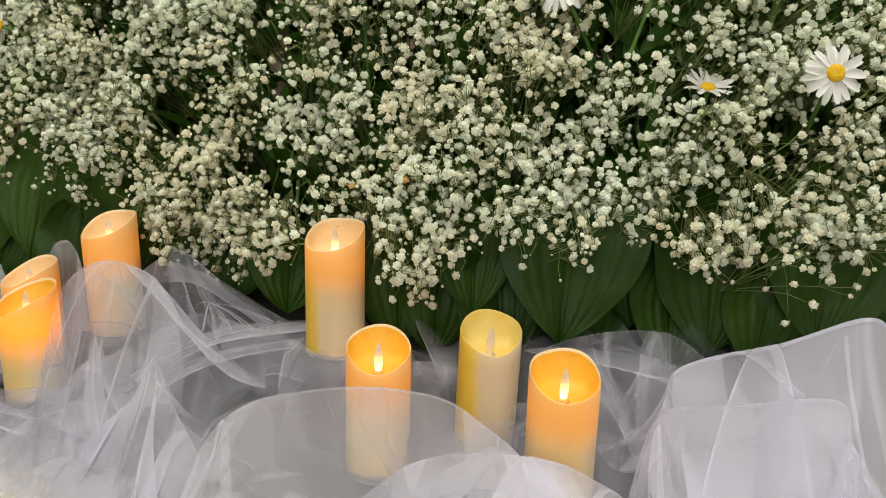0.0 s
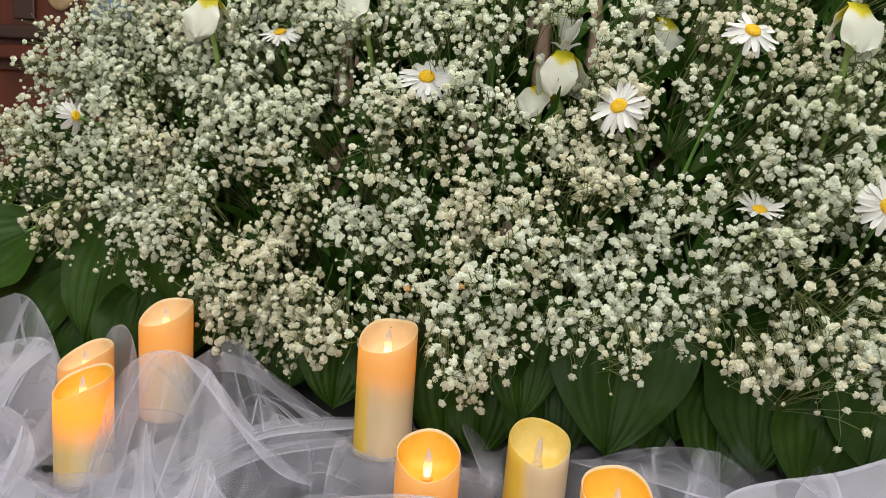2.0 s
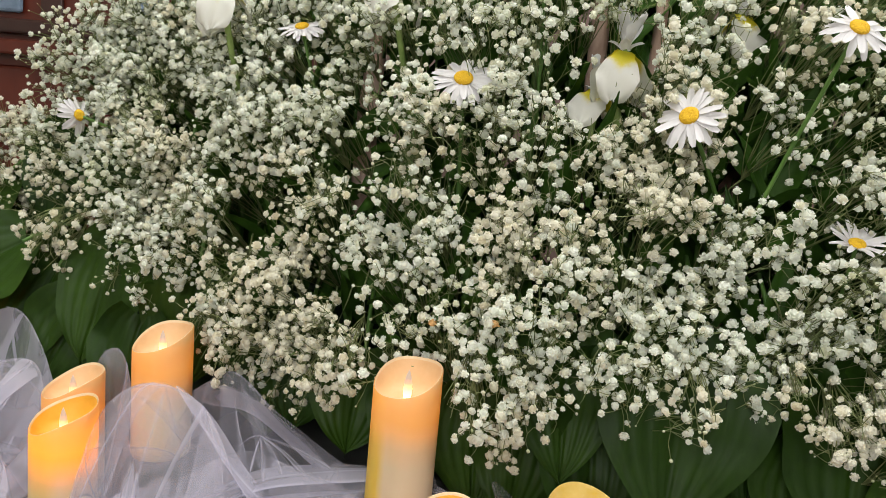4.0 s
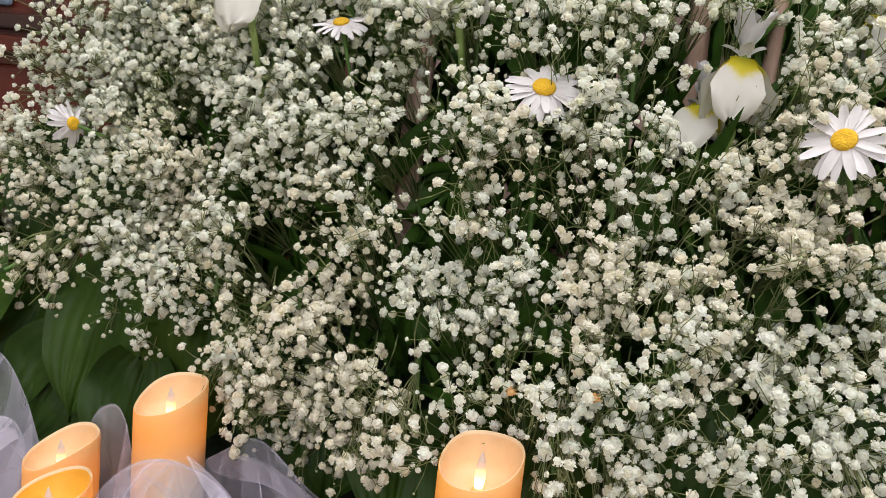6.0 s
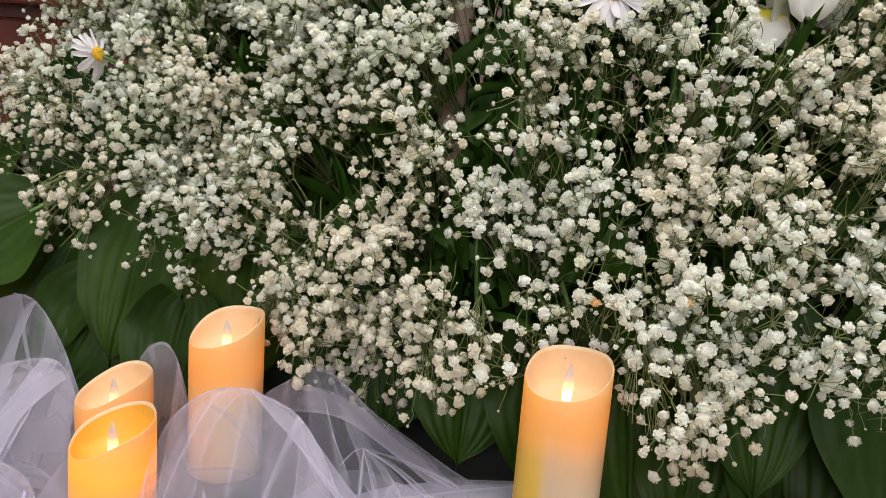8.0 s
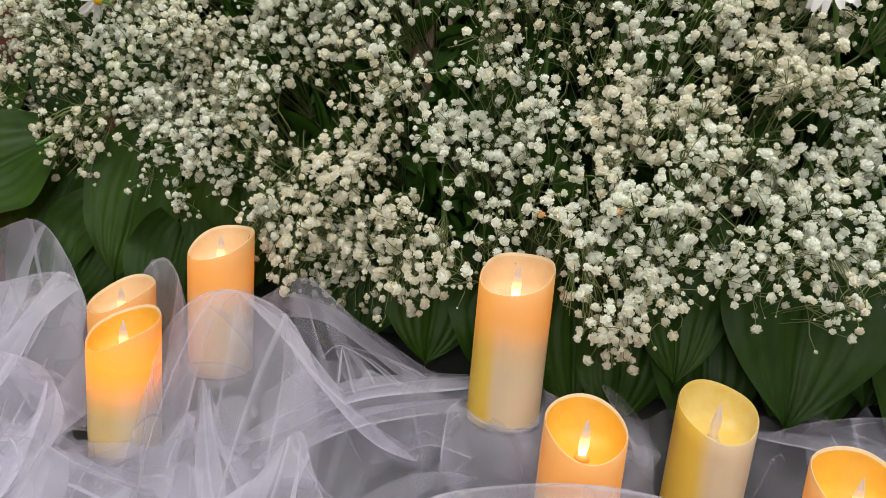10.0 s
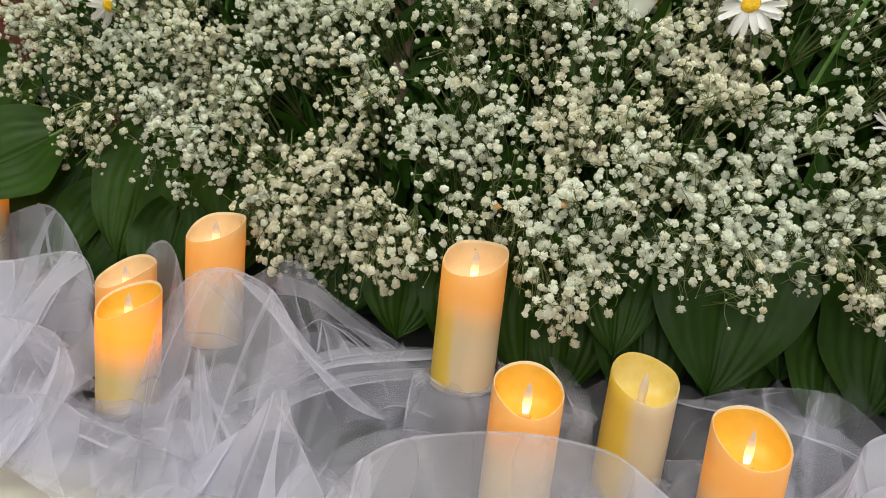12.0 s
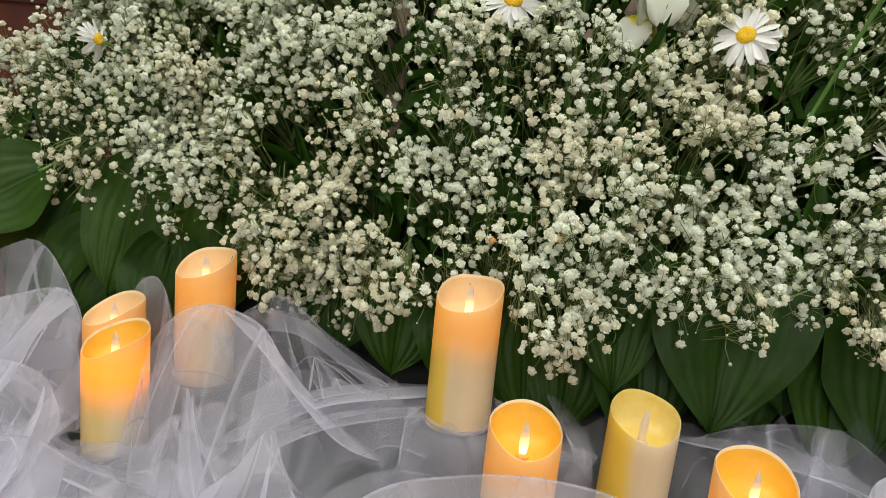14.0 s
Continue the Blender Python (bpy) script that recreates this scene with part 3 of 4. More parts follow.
def ribbon(line, wide0, wide1, cross, seed, mat=TULLE):
    """A strip of folded net laid along a line, with hems where it turns over."""
    ns, nv = 36, 8
    verts, faces, flat = [], [], []
    long = sum((Vector(b) - Vector(a)).length for a, b in zip(line, line[1:]))
    for i in range(ns + 1):
        s = i / ns
        c = glide(line, s)
        run = glide(line, min(s + 0.03, 1)) - glide(line, max(s - 0.03, 0))
        across = Vector(cross) if cross else Vector((run.y, -run.x, 0))
        across = across.normalized()
        wide = wide0 + (wide1 - wide0) * s + 0.15 * wide1 * noise.noise((s * 3, seed, 0.5))
        wide *= min(1.0, 5 * s + 0.1, 5 * (1 - s) + 0.1) ** 0.7
        for j in range(nv + 1):
            e = (0, 0.04, 0.2, 0.4, 0.55, 0.7, 0.85, 0.96, 1.0)[j] - 0.5
            p = c + across * wide * e + Vector((0, 0, 0.12 * wide * (1 - 4 * e * e) + 0.06 * wide * math.sin(6 * s + 5 * e + seed)))
            p = clear_of_candles(p, 0.004 + 0.0004 * (seed % 7))
            p.z = max(p.z, ground(p.x, p.y) + 0.005 + 0.0007 * (seed % 9))
            verts.append(p)
            flat.append((s * long * 2 + seed * 2.3, e))
    for i in range(ns):
        for j in range(nv):
            a = i * (nv + 1) + j
            faces.append((a, a + 1, a + nv + 2, a + nv + 1))
    # the hems lie three deep
    for step in (1, 2):
        for i in range(ns):
            for j in (0, nv - 1):
                a, b = i * (nv + 1) + j, len(verts)
                corners = (a, a + 1, a + nv + 2, a + nv + 1)
                verts += [verts[k] + Vector((0, -0.0006, 0.0006)) * step for k in corners]
                flat += [flat[k] for k in corners]
                faces.append((b, b + 1, b + 2, b + 3))
    return raw("strip", verts, faces, mat, net, uv=flat)


ribbon(((-0.387, 0.855, 0.007), (-0.333, 0.869, 0.03), (-0.265, 0.895, 0.055), (-0.11, 0.945, 0.06)), 0.02, 0.055, None, 1, TULLE_SOFT)
ribbon(((-0.36, 0.83, 0.0), (-0.30, 0.85, 0.03), (-0.22, 0.868, 0.05), (-0.09, 0.925, 0.05)), 0.045, 0.03, None, 2, TULLE_SOFT)
ribbon(((-0.405, 0.953, 0.125), (-0.351, 0.91, 0.105), (-0.3, 0.88, 0.064), (-0.251, 0.855, 0.032), (-0.205, 0.845, 0.012)), 0.012, 0.028, None, 3, TULLE_SOFT)
ribbon(((-0.252, 0.846, 0.004), (-0.2, 0.852, 0.03), (-0.156, 0.84, 0.03), (-0.105, 0.825, 0.01)), 0.04, 0.025, None, 4)
ribbon(((-0.43, 0.90, 0.05), (-0.409, 0.844, 0.035), (-0.391, 0.801, 0.006), (-0.373, 0.772, -0.026)), 0.006, 0.03, None, 5, TULLE_SOFT)
ribbon(((-0.42, 0.89, 0.045), (-0.40, 0.85, 0.025), (-0.36, 0.80, 0.0), (-0.33, 0.765, -0.03)), 0.005, 0.02, None, 6, TULLE_SOFT)
ribbon(((-0.264, 0.782, -0.02), (-0.243, 0.789, -0.008), (-0.2, 0.813, 0.006), (-0.15, 0.821, 0.012)), 0.05, 0.02, None, 7)
ribbon(((-0.663, 0.916, -0.025), (-0.579, 0.872, -0.028), (-0.483, 0.825, -0.03), (-0.398, 0.789, -0.022)), 0.05, 0.06, None, 8, TULLE_SOFT)
ribbon(((-0.70, 0.985, -0.01), (-0.68, 1.0, -0.008), (-0.647, 0.99, -0.01), (-0.566, 0.915, -0.025)), 0.03, 0.06, None, 9, TULLE_SOFT)
ribbon(((0.18, 0.86, 0.065), (0.19, 0.81, 0.035), (0.218, 0.769, 0.0), (0.241, 0.731, -0.03)), 0.015, 0.05, None, 10)
ribbon(((-0.03, 0.90, 0.08), (-0.007, 0.868, 0.06), (0.008, 0.841, 0.03), (-0.011, 0.818, 0.0)), 0.02, 0.035, None, 11)
ribbon(((0.1, 0.86, 0.06), (0.16, 0.83, 0.07), (0.24, 0.81, 0.06), (0.31, 0.79, 0.03)), 0.03, 0.05, None, 12)
# the band behind the rear candle and the fan where it is drawn together
ribbon(((-0.399, 0.985, 0.105), (-0.332, 0.96, 0.115), (-0.274, 0.94, 0.092), (-0.208, 0.92, 0.055)), 0.03, 0.028, (0, -0.25, 1), 13, TULLE_SOFT)
for k, (x, y, z) in enumerate(((-0.207, 0.9, 0.072), (-0.231, 0.89, 0.066), (-0.256, 0.885, 0.066), (-0.273, 0.88, 0.058), (-0.291, 0.885, 0.064), (-0.31, 0.9, 0.084))):
    ribbon(((-0.295, 0.93, 0.087), (-0.295 + (x + 0.295) * 0.5, 0.5 * (0.93 + y), 0.5 * (0.087 + z) + 0.004), (x, y, z)), 0.0015, 0.009, (0.6, -0.2, 0.5), 20 + k, TULLE_SOFT)

# low loose creases between the larger folds
rnd = random.Random(31)
for k in range(12):
    x, y = rnd.uniform(-0.62, 0.5), rnd.uniform(0.66, 0.95)
    if x < -0.4:
        y = max(y, 0.86)
    a, long = rnd.uniform(-0.9, 0.9), rnd.uniform(0.06, 0.15)
    dx, dy, h = math.cos(a) * long, math.sin(a) * long * 0.7, rnd.uniform(0.018, 0.045)
    line = [(x + dx * f, y + dy * f + 0.01 * math.sin(6 * f + k), max(ground(x + dx * f, y + dy * f), LOW) + 0.004 + h * (1 - abs(f) ** 1.6)) for f in (-1, -0.6, -0.2, 0.2, 0.6, 1)]
    swath(line, rnd.uniform(0.03, 0.06), rnd.uniform(0.02, 0.04), rnd.randint(1, 3), 0.006, 40 + k, wedges=3)


# ---- candles ----
def candle(kind, x, y, foot, height, turn, lean_x, lean_y, glow, yellow_part, side):
    r, wall = 0.0352, 0.002
    c = thing("led_candle", (x, y, foot), "", "candle", "flameless candles in the tulle", pose(0, 0, 0, lean_x, lean_y, 0))
    high = radians(turn)

    def rim(a):
        return height + 0.0143 * math.cos(a - high) - 0.0015 * math.cos(2 * (a - high)) + 0.0012 * math.sin(3 * a + x * 40)

    wax = wax_material("ivory_wax_" + kind, glow, height, yellow_part, side)
    n = 48
    verts, faces = [], []
    rows = []
    # outer skin from the foot up, over the rounded rim and down the inside to the bowl
    outline = [(r - 0.003, 0.0, 0), (r - 0.0008, 0.001, 0), (r, 0.004, 0)] + [(r, k / 8, 1) for k in range(1, 8)]
    outline += [(r, -0.002, 2), (r - 0.0008, -0.0004, 2), (r - wall / 2, 0.0, 2), (r - wall + 0.0008, -0.0006, 2), (r - wall, -0.003, 2), (r - wall - 0.0006, -0.006, 2), (r * 0.86, 0.006, 3), (r * 0.72, -0.001, 3), (r * 0.45, -0.0045, 3), (r * 0.16, -0.0055, 3)]
    for radius, v, how in outline:
        row = []
        for k in range(n):
            a = 2 * math.pi * k / n
            top = rim(a)
            z = v if how == 0 else v * top if how == 1 else top + v if how == 2 else height - 0.024 + v + 0.4 * radius / r * (top - height)
            row.append(len(verts))
            verts.append((radius * math.cos(a), radius * math.sin(a), z))
        rows.append(row)
    bowl, lip = [], []
    for at, (lo, hi) in enumerate(zip(rows, rows[1:])):
        for k in range(n):
            j = (k + 1) % n
            (faces if at < 11 else lip if at < 14 else bowl).append((lo[k], lo[j], hi[j], hi[k]))
    bowl.append(tuple(rows[-1]))
    faces.append(tuple(reversed(rows[0])))
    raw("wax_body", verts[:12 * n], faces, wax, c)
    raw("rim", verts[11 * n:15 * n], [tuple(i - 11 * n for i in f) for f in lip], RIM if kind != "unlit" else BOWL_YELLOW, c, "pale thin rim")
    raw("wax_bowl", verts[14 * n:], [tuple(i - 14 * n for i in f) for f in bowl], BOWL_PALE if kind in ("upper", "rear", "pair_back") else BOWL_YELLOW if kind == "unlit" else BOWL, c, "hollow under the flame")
    # flame paddle: a flat teardrop
    bm = bmesh.new()
    rings = []
    for k in range(10):
        h = 0.036 * k / 9
        w = 0.0047 * math.sin(math.pi * min(0.16 + 0.84 * k / 9, 1.0)) ** 0.75 if k < 9 else 0.0003
        rings.append([bm.verts.new((w * math.cos(2 * math.pi * i / 10), w * 0.5 * math.sin(2 * math.pi * i / 10), h)) for i in range(10)])
    for lo, hi in zip(rings, rings[1:]):
        for i in range(10):
            j = (i + 1) % 10
            bm.faces.new((lo[i], lo[j], hi[j], hi[i]))
    part("flame", bm, flame_material("flame_" + kind, 5.0 if kind != "unlit" else 0.12), c, "small plastic flame lit from below", m=pose(0, 0, height - 0.029, 4, 0, 10))
    bm = bmesh.new()
    bmesh.ops.create_cone(bm, cap_ends=True, segments=16, radius1=0.007, radius2=0.0055, depth=0.004, matrix=pose(0, 0, height - 0.0285))
    part("socket", bm, wax, c)
    words = "lit ivory flameless pillar candle standing in tulle" if kind != "unlit" else "partly yellow ivory flameless pillar candle, barely lit, in tulle"
    return tagged(c, words)


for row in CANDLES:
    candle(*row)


# ---- leaves ----
def leaf_mesh(length, width, droop, cup, heart=0.35, ribs=9, seed=0.0, nu=36, nv=24, wavy=1.0):
    """A broad ovate blade with curved ribs, from its stalk at the origin along +y; its face looks up."""
    verts, faces = [], []
    for j in range(nv + 1):
        v = j / nv
        body = max(1 - (v / 0.94) ** 2.9, 0.0) ** 0.85 * min(1.0, ((v + 0.05) / 0.4)) ** 0.5
        w = width / 2 * (body + 0.05 * (1 - v) + 0.03 * v * (1 - v))
        for i in range(nu + 1):
            u = -1 + 2 * i / nu
            back = -heart * width * 0.3 * (abs(u) ** 1.6) * (1 - v) ** 2.5
            px = u * w * (1 + 0.03 * wavy * noise.noise((v * 5, 1.0 if u > 0 else -1.0, seed + 2)))
            py = v * length + back
            groove = abs(math.sin(math.pi * ribs * 0.5 * abs(u) ** 0.85))
            rib = 0.0022 * groove * (1 - abs(u) ** 5) * min(1, 5 * (1 - v)) * min(1, 0.3 + 3 * v)
            pz = cup * width * (u * u) * (1 - 0.9 * v) - droop * length * v * v + rib
            pz += 0.010 * noise.noise((px * 18, py * 18, seed)) - 0.005 * math.exp(-(u * 11) ** 2)
            pz += 0.005 * wavy * abs(u) ** 3 * math.sin(11 * v + seed + (2 if u > 0 else 0))
            verts.append((px, py, pz))
    for j in range(nv):
        for i in range(nu):
            a = j * (nu + 1) + i
            faces.append((a, a + 1, a + nu + 2, a + nu + 1))
    # underside, a little below, to give the blade its thickness
    top = len(verts)
    verts += [(x * 0.995, y, z - 0.0006) for x, y, z in verts]
    faces += [tuple(top + k for k in reversed(f)) for f in faces]
    return verts, faces


def hosta(stalk, tip, width, face=(0, -1, 0.55), droop=0.12, cup=0.12, label="broad dark green ribbed hosta leaf"):
    stalk, tip = Vector(stalk), Vector(tip)
    along = (tip - stalk)
    length = along.length
    y = along.normalized()
    f = Vector(face).normalized()
    x = y.cross(f).normalized()
    z = x.cross(y)
    turn = Matrix((x, y, z)).transposed().to_4x4()
    e = thing("hosta_leaf", stalk, label, "leaf", "hosta leaves under the flowers", turn)
    v, fc = leaf_mesh(length, width, droop, cup, seed=stalk.x * 31 + stalk.z * 17)
    raw("blade", v, fc, LEAF, e)
    verts, faces = [], []
    tube(verts, faces, bend(Vector((0, 0.006, -0.002)), Vector((0.01, -0.09, -0.05)), Vector((0, 0, 0.012))), [0.0028] * 6, 6)
    raw("petiole", verts, faces, STALK, e)


HOSTA_FRONT = (
    ((-0.57, 1.13, 0.255), (-0.607, 1.071, 0.086), 0.135), ((0.035, 0.95, 0.25), (0.038, 0.871, 0.092), 0.13), ((0.16, 0.92, 0.26), (0.14, 0.845, 0.062), 0.185),
    ((0.25, 0.95, 0.24), (0.235, 0.895, 0.07), 0.13), ((0.335, 0.93, 0.24), (0.325, 0.86, 0.045), 0.17), ((0.47, 0.90, 0.26), (0.435, 0.83, 0.075), 0.19),
    ((-0.72, 1.15, 0.24), (-0.84, 1.06, 0.16), 0.15), ((-0.68, 1.16, 0.2), (-0.74, 1.09, 0.05), 0.15),
)
HOSTA_BACK = (
    ((-0.49, 1.18, 0.38), (-0.48, 1.14, 0.2), 0.12), ((-0.57, 1.2, 0.38), (-0.56, 1.16, 0.2), 0.16),
    ((-0.2, 1.03, 0.17), (-0.21, 0.985, 0.045), 0.13), ((-0.28, 1.06, 0.17), (-0.29, 1.02, 0.05), 0.12), ((-0.13, 1.01, 0.16), (-0.13, 0.965, 0.03), 0.12),
    ((-0.06, 0.96, 0.16), (-0.05, 0.915, 0.03), 0.12), ((0.0, 0.95, 0.15), (-0.01, 0.905, 0.02), 0.11),
    ((0.07, 0.93, 0.16), (0.075, 0.885, 0.015), 0.12), ((0.29, 0.92, 0.16), (0.28, 0.88, 0.02), 0.12), ((0.4, 0.9, 0.17), (0.385, 0.86, 0.02), 0.13), ((-0.62, 1.14, 0.17), (-0.68, 1.09, 0.03), 0.14), ((-0.52, 1.1, 0.16), (-0.54, 1.06, 0.03), 0.13),
    ((-0.45, 1.12, 0.24), (-0.46, 1.08, 0.06), 0.15), ((-0.34, 1.09, 0.2), (-0.33, 1.05, 0.02), 0.14), ((-0.11, 1.02, 0.2), (-0.08, 0.98, 0.02), 0.13),
    ((0.0, 0.99, 0.2), (0.03, 0.94, 0.0), 0.14), ((0.10, 0.98, 0.18), (0.09, 0.93, 0.0), 0.13), ((0.2, 0.97, 0.17), (0.19, 0.93, -0.01), 0.13),
    ((0.41, 0.97, 0.2), (0.40, 0.91, 0.0), 0.15), ((0.55, 0.95, 0.2), (0.56, 0.89, 0.0), 0.16),
    ((0.06, 1.06, 0.36), (0.10, 1.0, 0.24), 0.12), ((0.33, 1.04, 0.37), (0.30, 0.98, 0.25), 0.12),
    ((-0.6, 1.18, 0.16), (-0.55, 1.12, 0.0), 0.13), ((-0.80, 1.22, 0.32), (-0.92, 1.16, 0.18), 0.16), ((-0.86, 1.25, 0.2), (-0.9, 1.18, 0.02), 0.17),
    ((-0.75, 1.25, 0.32), (-0.78, 1.2, 0.1), 0.17), ((-0.68, 1.24, 0.40), (-0.72, 1.19, 0.24), 0.15), ((-0.66, 1.22, 0.2), (-0.65, 1.17, 0.02), 0.15),
)
for a, b, w in HOSTA_FRONT:
    hosta(a, b, w)
for a, b, w in HOSTA_BACK:
    hosta(a, b, w, (0.1, -1, 0.35), 0.08, label="dark green hosta leaf in the shade beneath the flowers")

# ---- assumed foam block that holds the stems ----
# added as backing: its near-black colour supplies the shade in the gaps
foam = thing("floral_foam_block", (-0.05, 1.25, LOW), "assumed dark green floral foam block holding the stems, a dark backing for shaded gaps", "foam")
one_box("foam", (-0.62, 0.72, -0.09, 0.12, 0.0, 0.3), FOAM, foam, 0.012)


# ---- baby's breath ----
def front(x, z):
    """How far back the face of the flower mass stands."""
    return 0.885 + (0.40 * -x if x < 0 else -0.10 * x) + 0.33 * (z - 0.25) - 0.03 * math.exp(-((x + 0.02) / 0.1) ** 2 - ((z - 0.12) / 0.1) ** 2)


BOTTOM = ((-0.86, 0.29), (-0.68, 0.25), (-0.6, 0.26), (-0.53, 0.21), (-0.50, 0.2), (-0.46, 0.25), (-0.41, 0.2), (-0.36, 0.16), (-0.29, 0.12), (-0.22, 0.17), (-0.14, 0.2),
          (-0.09, 0.2), (-0.055, 0.175), (-0.03, 0.14), (0.0, 0.14), (0.03, 0.19), (0.08, 0.195), (0.15, 0.2), (0.2, 0.205), (0.24, 0.195), (0.28, 0.18), (0.32, 0.19),
          (0.36, 0.18), (0.41, 0.19), (0.6, 0.2))
TOP_EDGE = ((-0.86, 0.34), (-0.79, 0.43), (-0.72, 0.505), (-0.63, 0.57), (-0.54, 0.64), (0.7, 0.68))


def along(line, x):
    for (x0, a), (x1, b) in zip(line, line[1:]):
        if x <= x1:
            return a + (b - a) * max(0.0, (x - x0) / (x1 - x0))
    return line[-1][1]


def blossom_mesh(radius, seed):
    """A ruffled double flower: small cupped petals in tiers on a full round head; it looks along +z."""
    rnd = random.Random(seed)
    bm = bmesh.new()
    bmesh.ops.create_icosphere(bm, subdivisions=2, radius=radius * 0.82)
    for v in bm.verts:
        n = v.co.normalized()
        v.co *= 1 + 0.3 * noise.noise(n * 2.4 + Vector((seed * 3.1, 0, 0))) + rnd.uniform(-0.1, 0.1)
        v.co.z *= 0.85
    verts, faces = [v.co.copy() for v in bm.verts], [tuple(v.index for v in f.verts) for f in bm.faces]
    bm.free()
    for tier, (count, rise, reach) in enumerate(((7, -12, 1.1), (6, 22, 1.08), (4, 55, 1.0))):
        for k in range(count):
            a = 2 * math.pi * (k + rnd.uniform(-0.28, 0.28) + 0.5 * tier) / count
            t = radians(rise + rnd.uniform(-13, 13))
            out = Vector((math.cos(a) * math.cos(t), math.sin(a) * math.cos(t), math.sin(t)))
            side = Vector((-math.sin(a), math.cos(a), rnd.uniform(-0.35, 0.35)))
            up = out.cross(side)
            s, w, b = radius * reach * rnd.uniform(0.9, 1.15), radius * rnd.uniform(0.3, 0.46), len(verts)
            verts += [out * s * 0.5, out * s * 0.84 - side * w + up * w * 0.25, out * s * rnd.uniform(0.95, 1.05), out * s * 0.86 + side * w + up * w * 0.25]
            faces += [(b, b + 1, b + 2), (b, b + 2, b + 3)]
    return verts, faces


def bud_mesh(radius):
    bm = bmesh.new()
    bmesh.ops.create_icosphere(bm, subdivisions=1, radius=radius)
    for v in bm.verts:
        v.co.z *= 1.25
    out = [v.co.copy() for v in bm.verts], [tuple(v.index for v in f.verts) for f in bm.faces]
    bm.free()
    return out


BLOSSOMS = [blossom_mesh(r, k) for k, r in enumerate((0.0046, 0.0052, 0.0056, 0.0042, 0.005, 0.0054, 0.0036, 0.0045))]
HUES = (BLOSSOM, BLOSSOM_CREAM, BLOSSOM_GREEN)
BLOSSOM_DATA = []
for hue in HUES:
    for v, f in BLOSSOMS:
        mesh = bpy.data.meshes.new("blossom")
        mesh.from_pydata(v, [], f)
        mesh.materials.append(hue)
        BLOSSOM_DATA.append(mesh)
BUD_SHAPE = bud_mesh(0.0019)


def aim(place, way, rnd):
    q = Vector(way).normalized().to_track_quat("Z", "Y")
    return Matrix.Translation(place) @ q.to_matrix().to_4x4() @ Matrix.Rotation(rnd.uniform(0, 6.3), 4, "Z")


FLOWERS = ((-0.107, 1.016, 0.502), (0.123, 0.905, 0.478), (0.385, 0.79, 0.392), (0.298, 0.905, 0.369), (-0.642, 1.15, 0.42), (-0.325, 1.112, 0.557),
           (0.25, 0.86, 0.565), (0.068, 1.03, 0.54), (0.066, 1.0, 0.50), (-0.43, 1.13, 0.605), (0.385, 0.93, 0.61), (0.04, 1.02, 0.478), (-0.2, 1.08, 0.625), (-0.43, 1.13, 0.57))


def free(p):
    """Keeps blossoms off the candles and out of the faces of the larger flowers."""
    for _, cx, cy, foot, height, *rest in CANDLES:
        if math.hypot(p.x - cx, p.y - cy) < 0.045 and p.z < foot + height + 0.02:
            return False
        if abs(p.x - cx) < 0.05 and p.y < cy and p.z < foot + height + 0.06:
            return False
    if math.hypot((p.x + 0.37) / 1.4, p.z - 0.313) < 0.027 and p.y < 1.14:
        return False
    for fx, fy, fz in FLOWERS:
        if math.hypot(p.x - fx, p.z - fz - 0.25 * (fy - p.y)) < 0.032 and p.y < fy + 0.008:
            return False
    return True


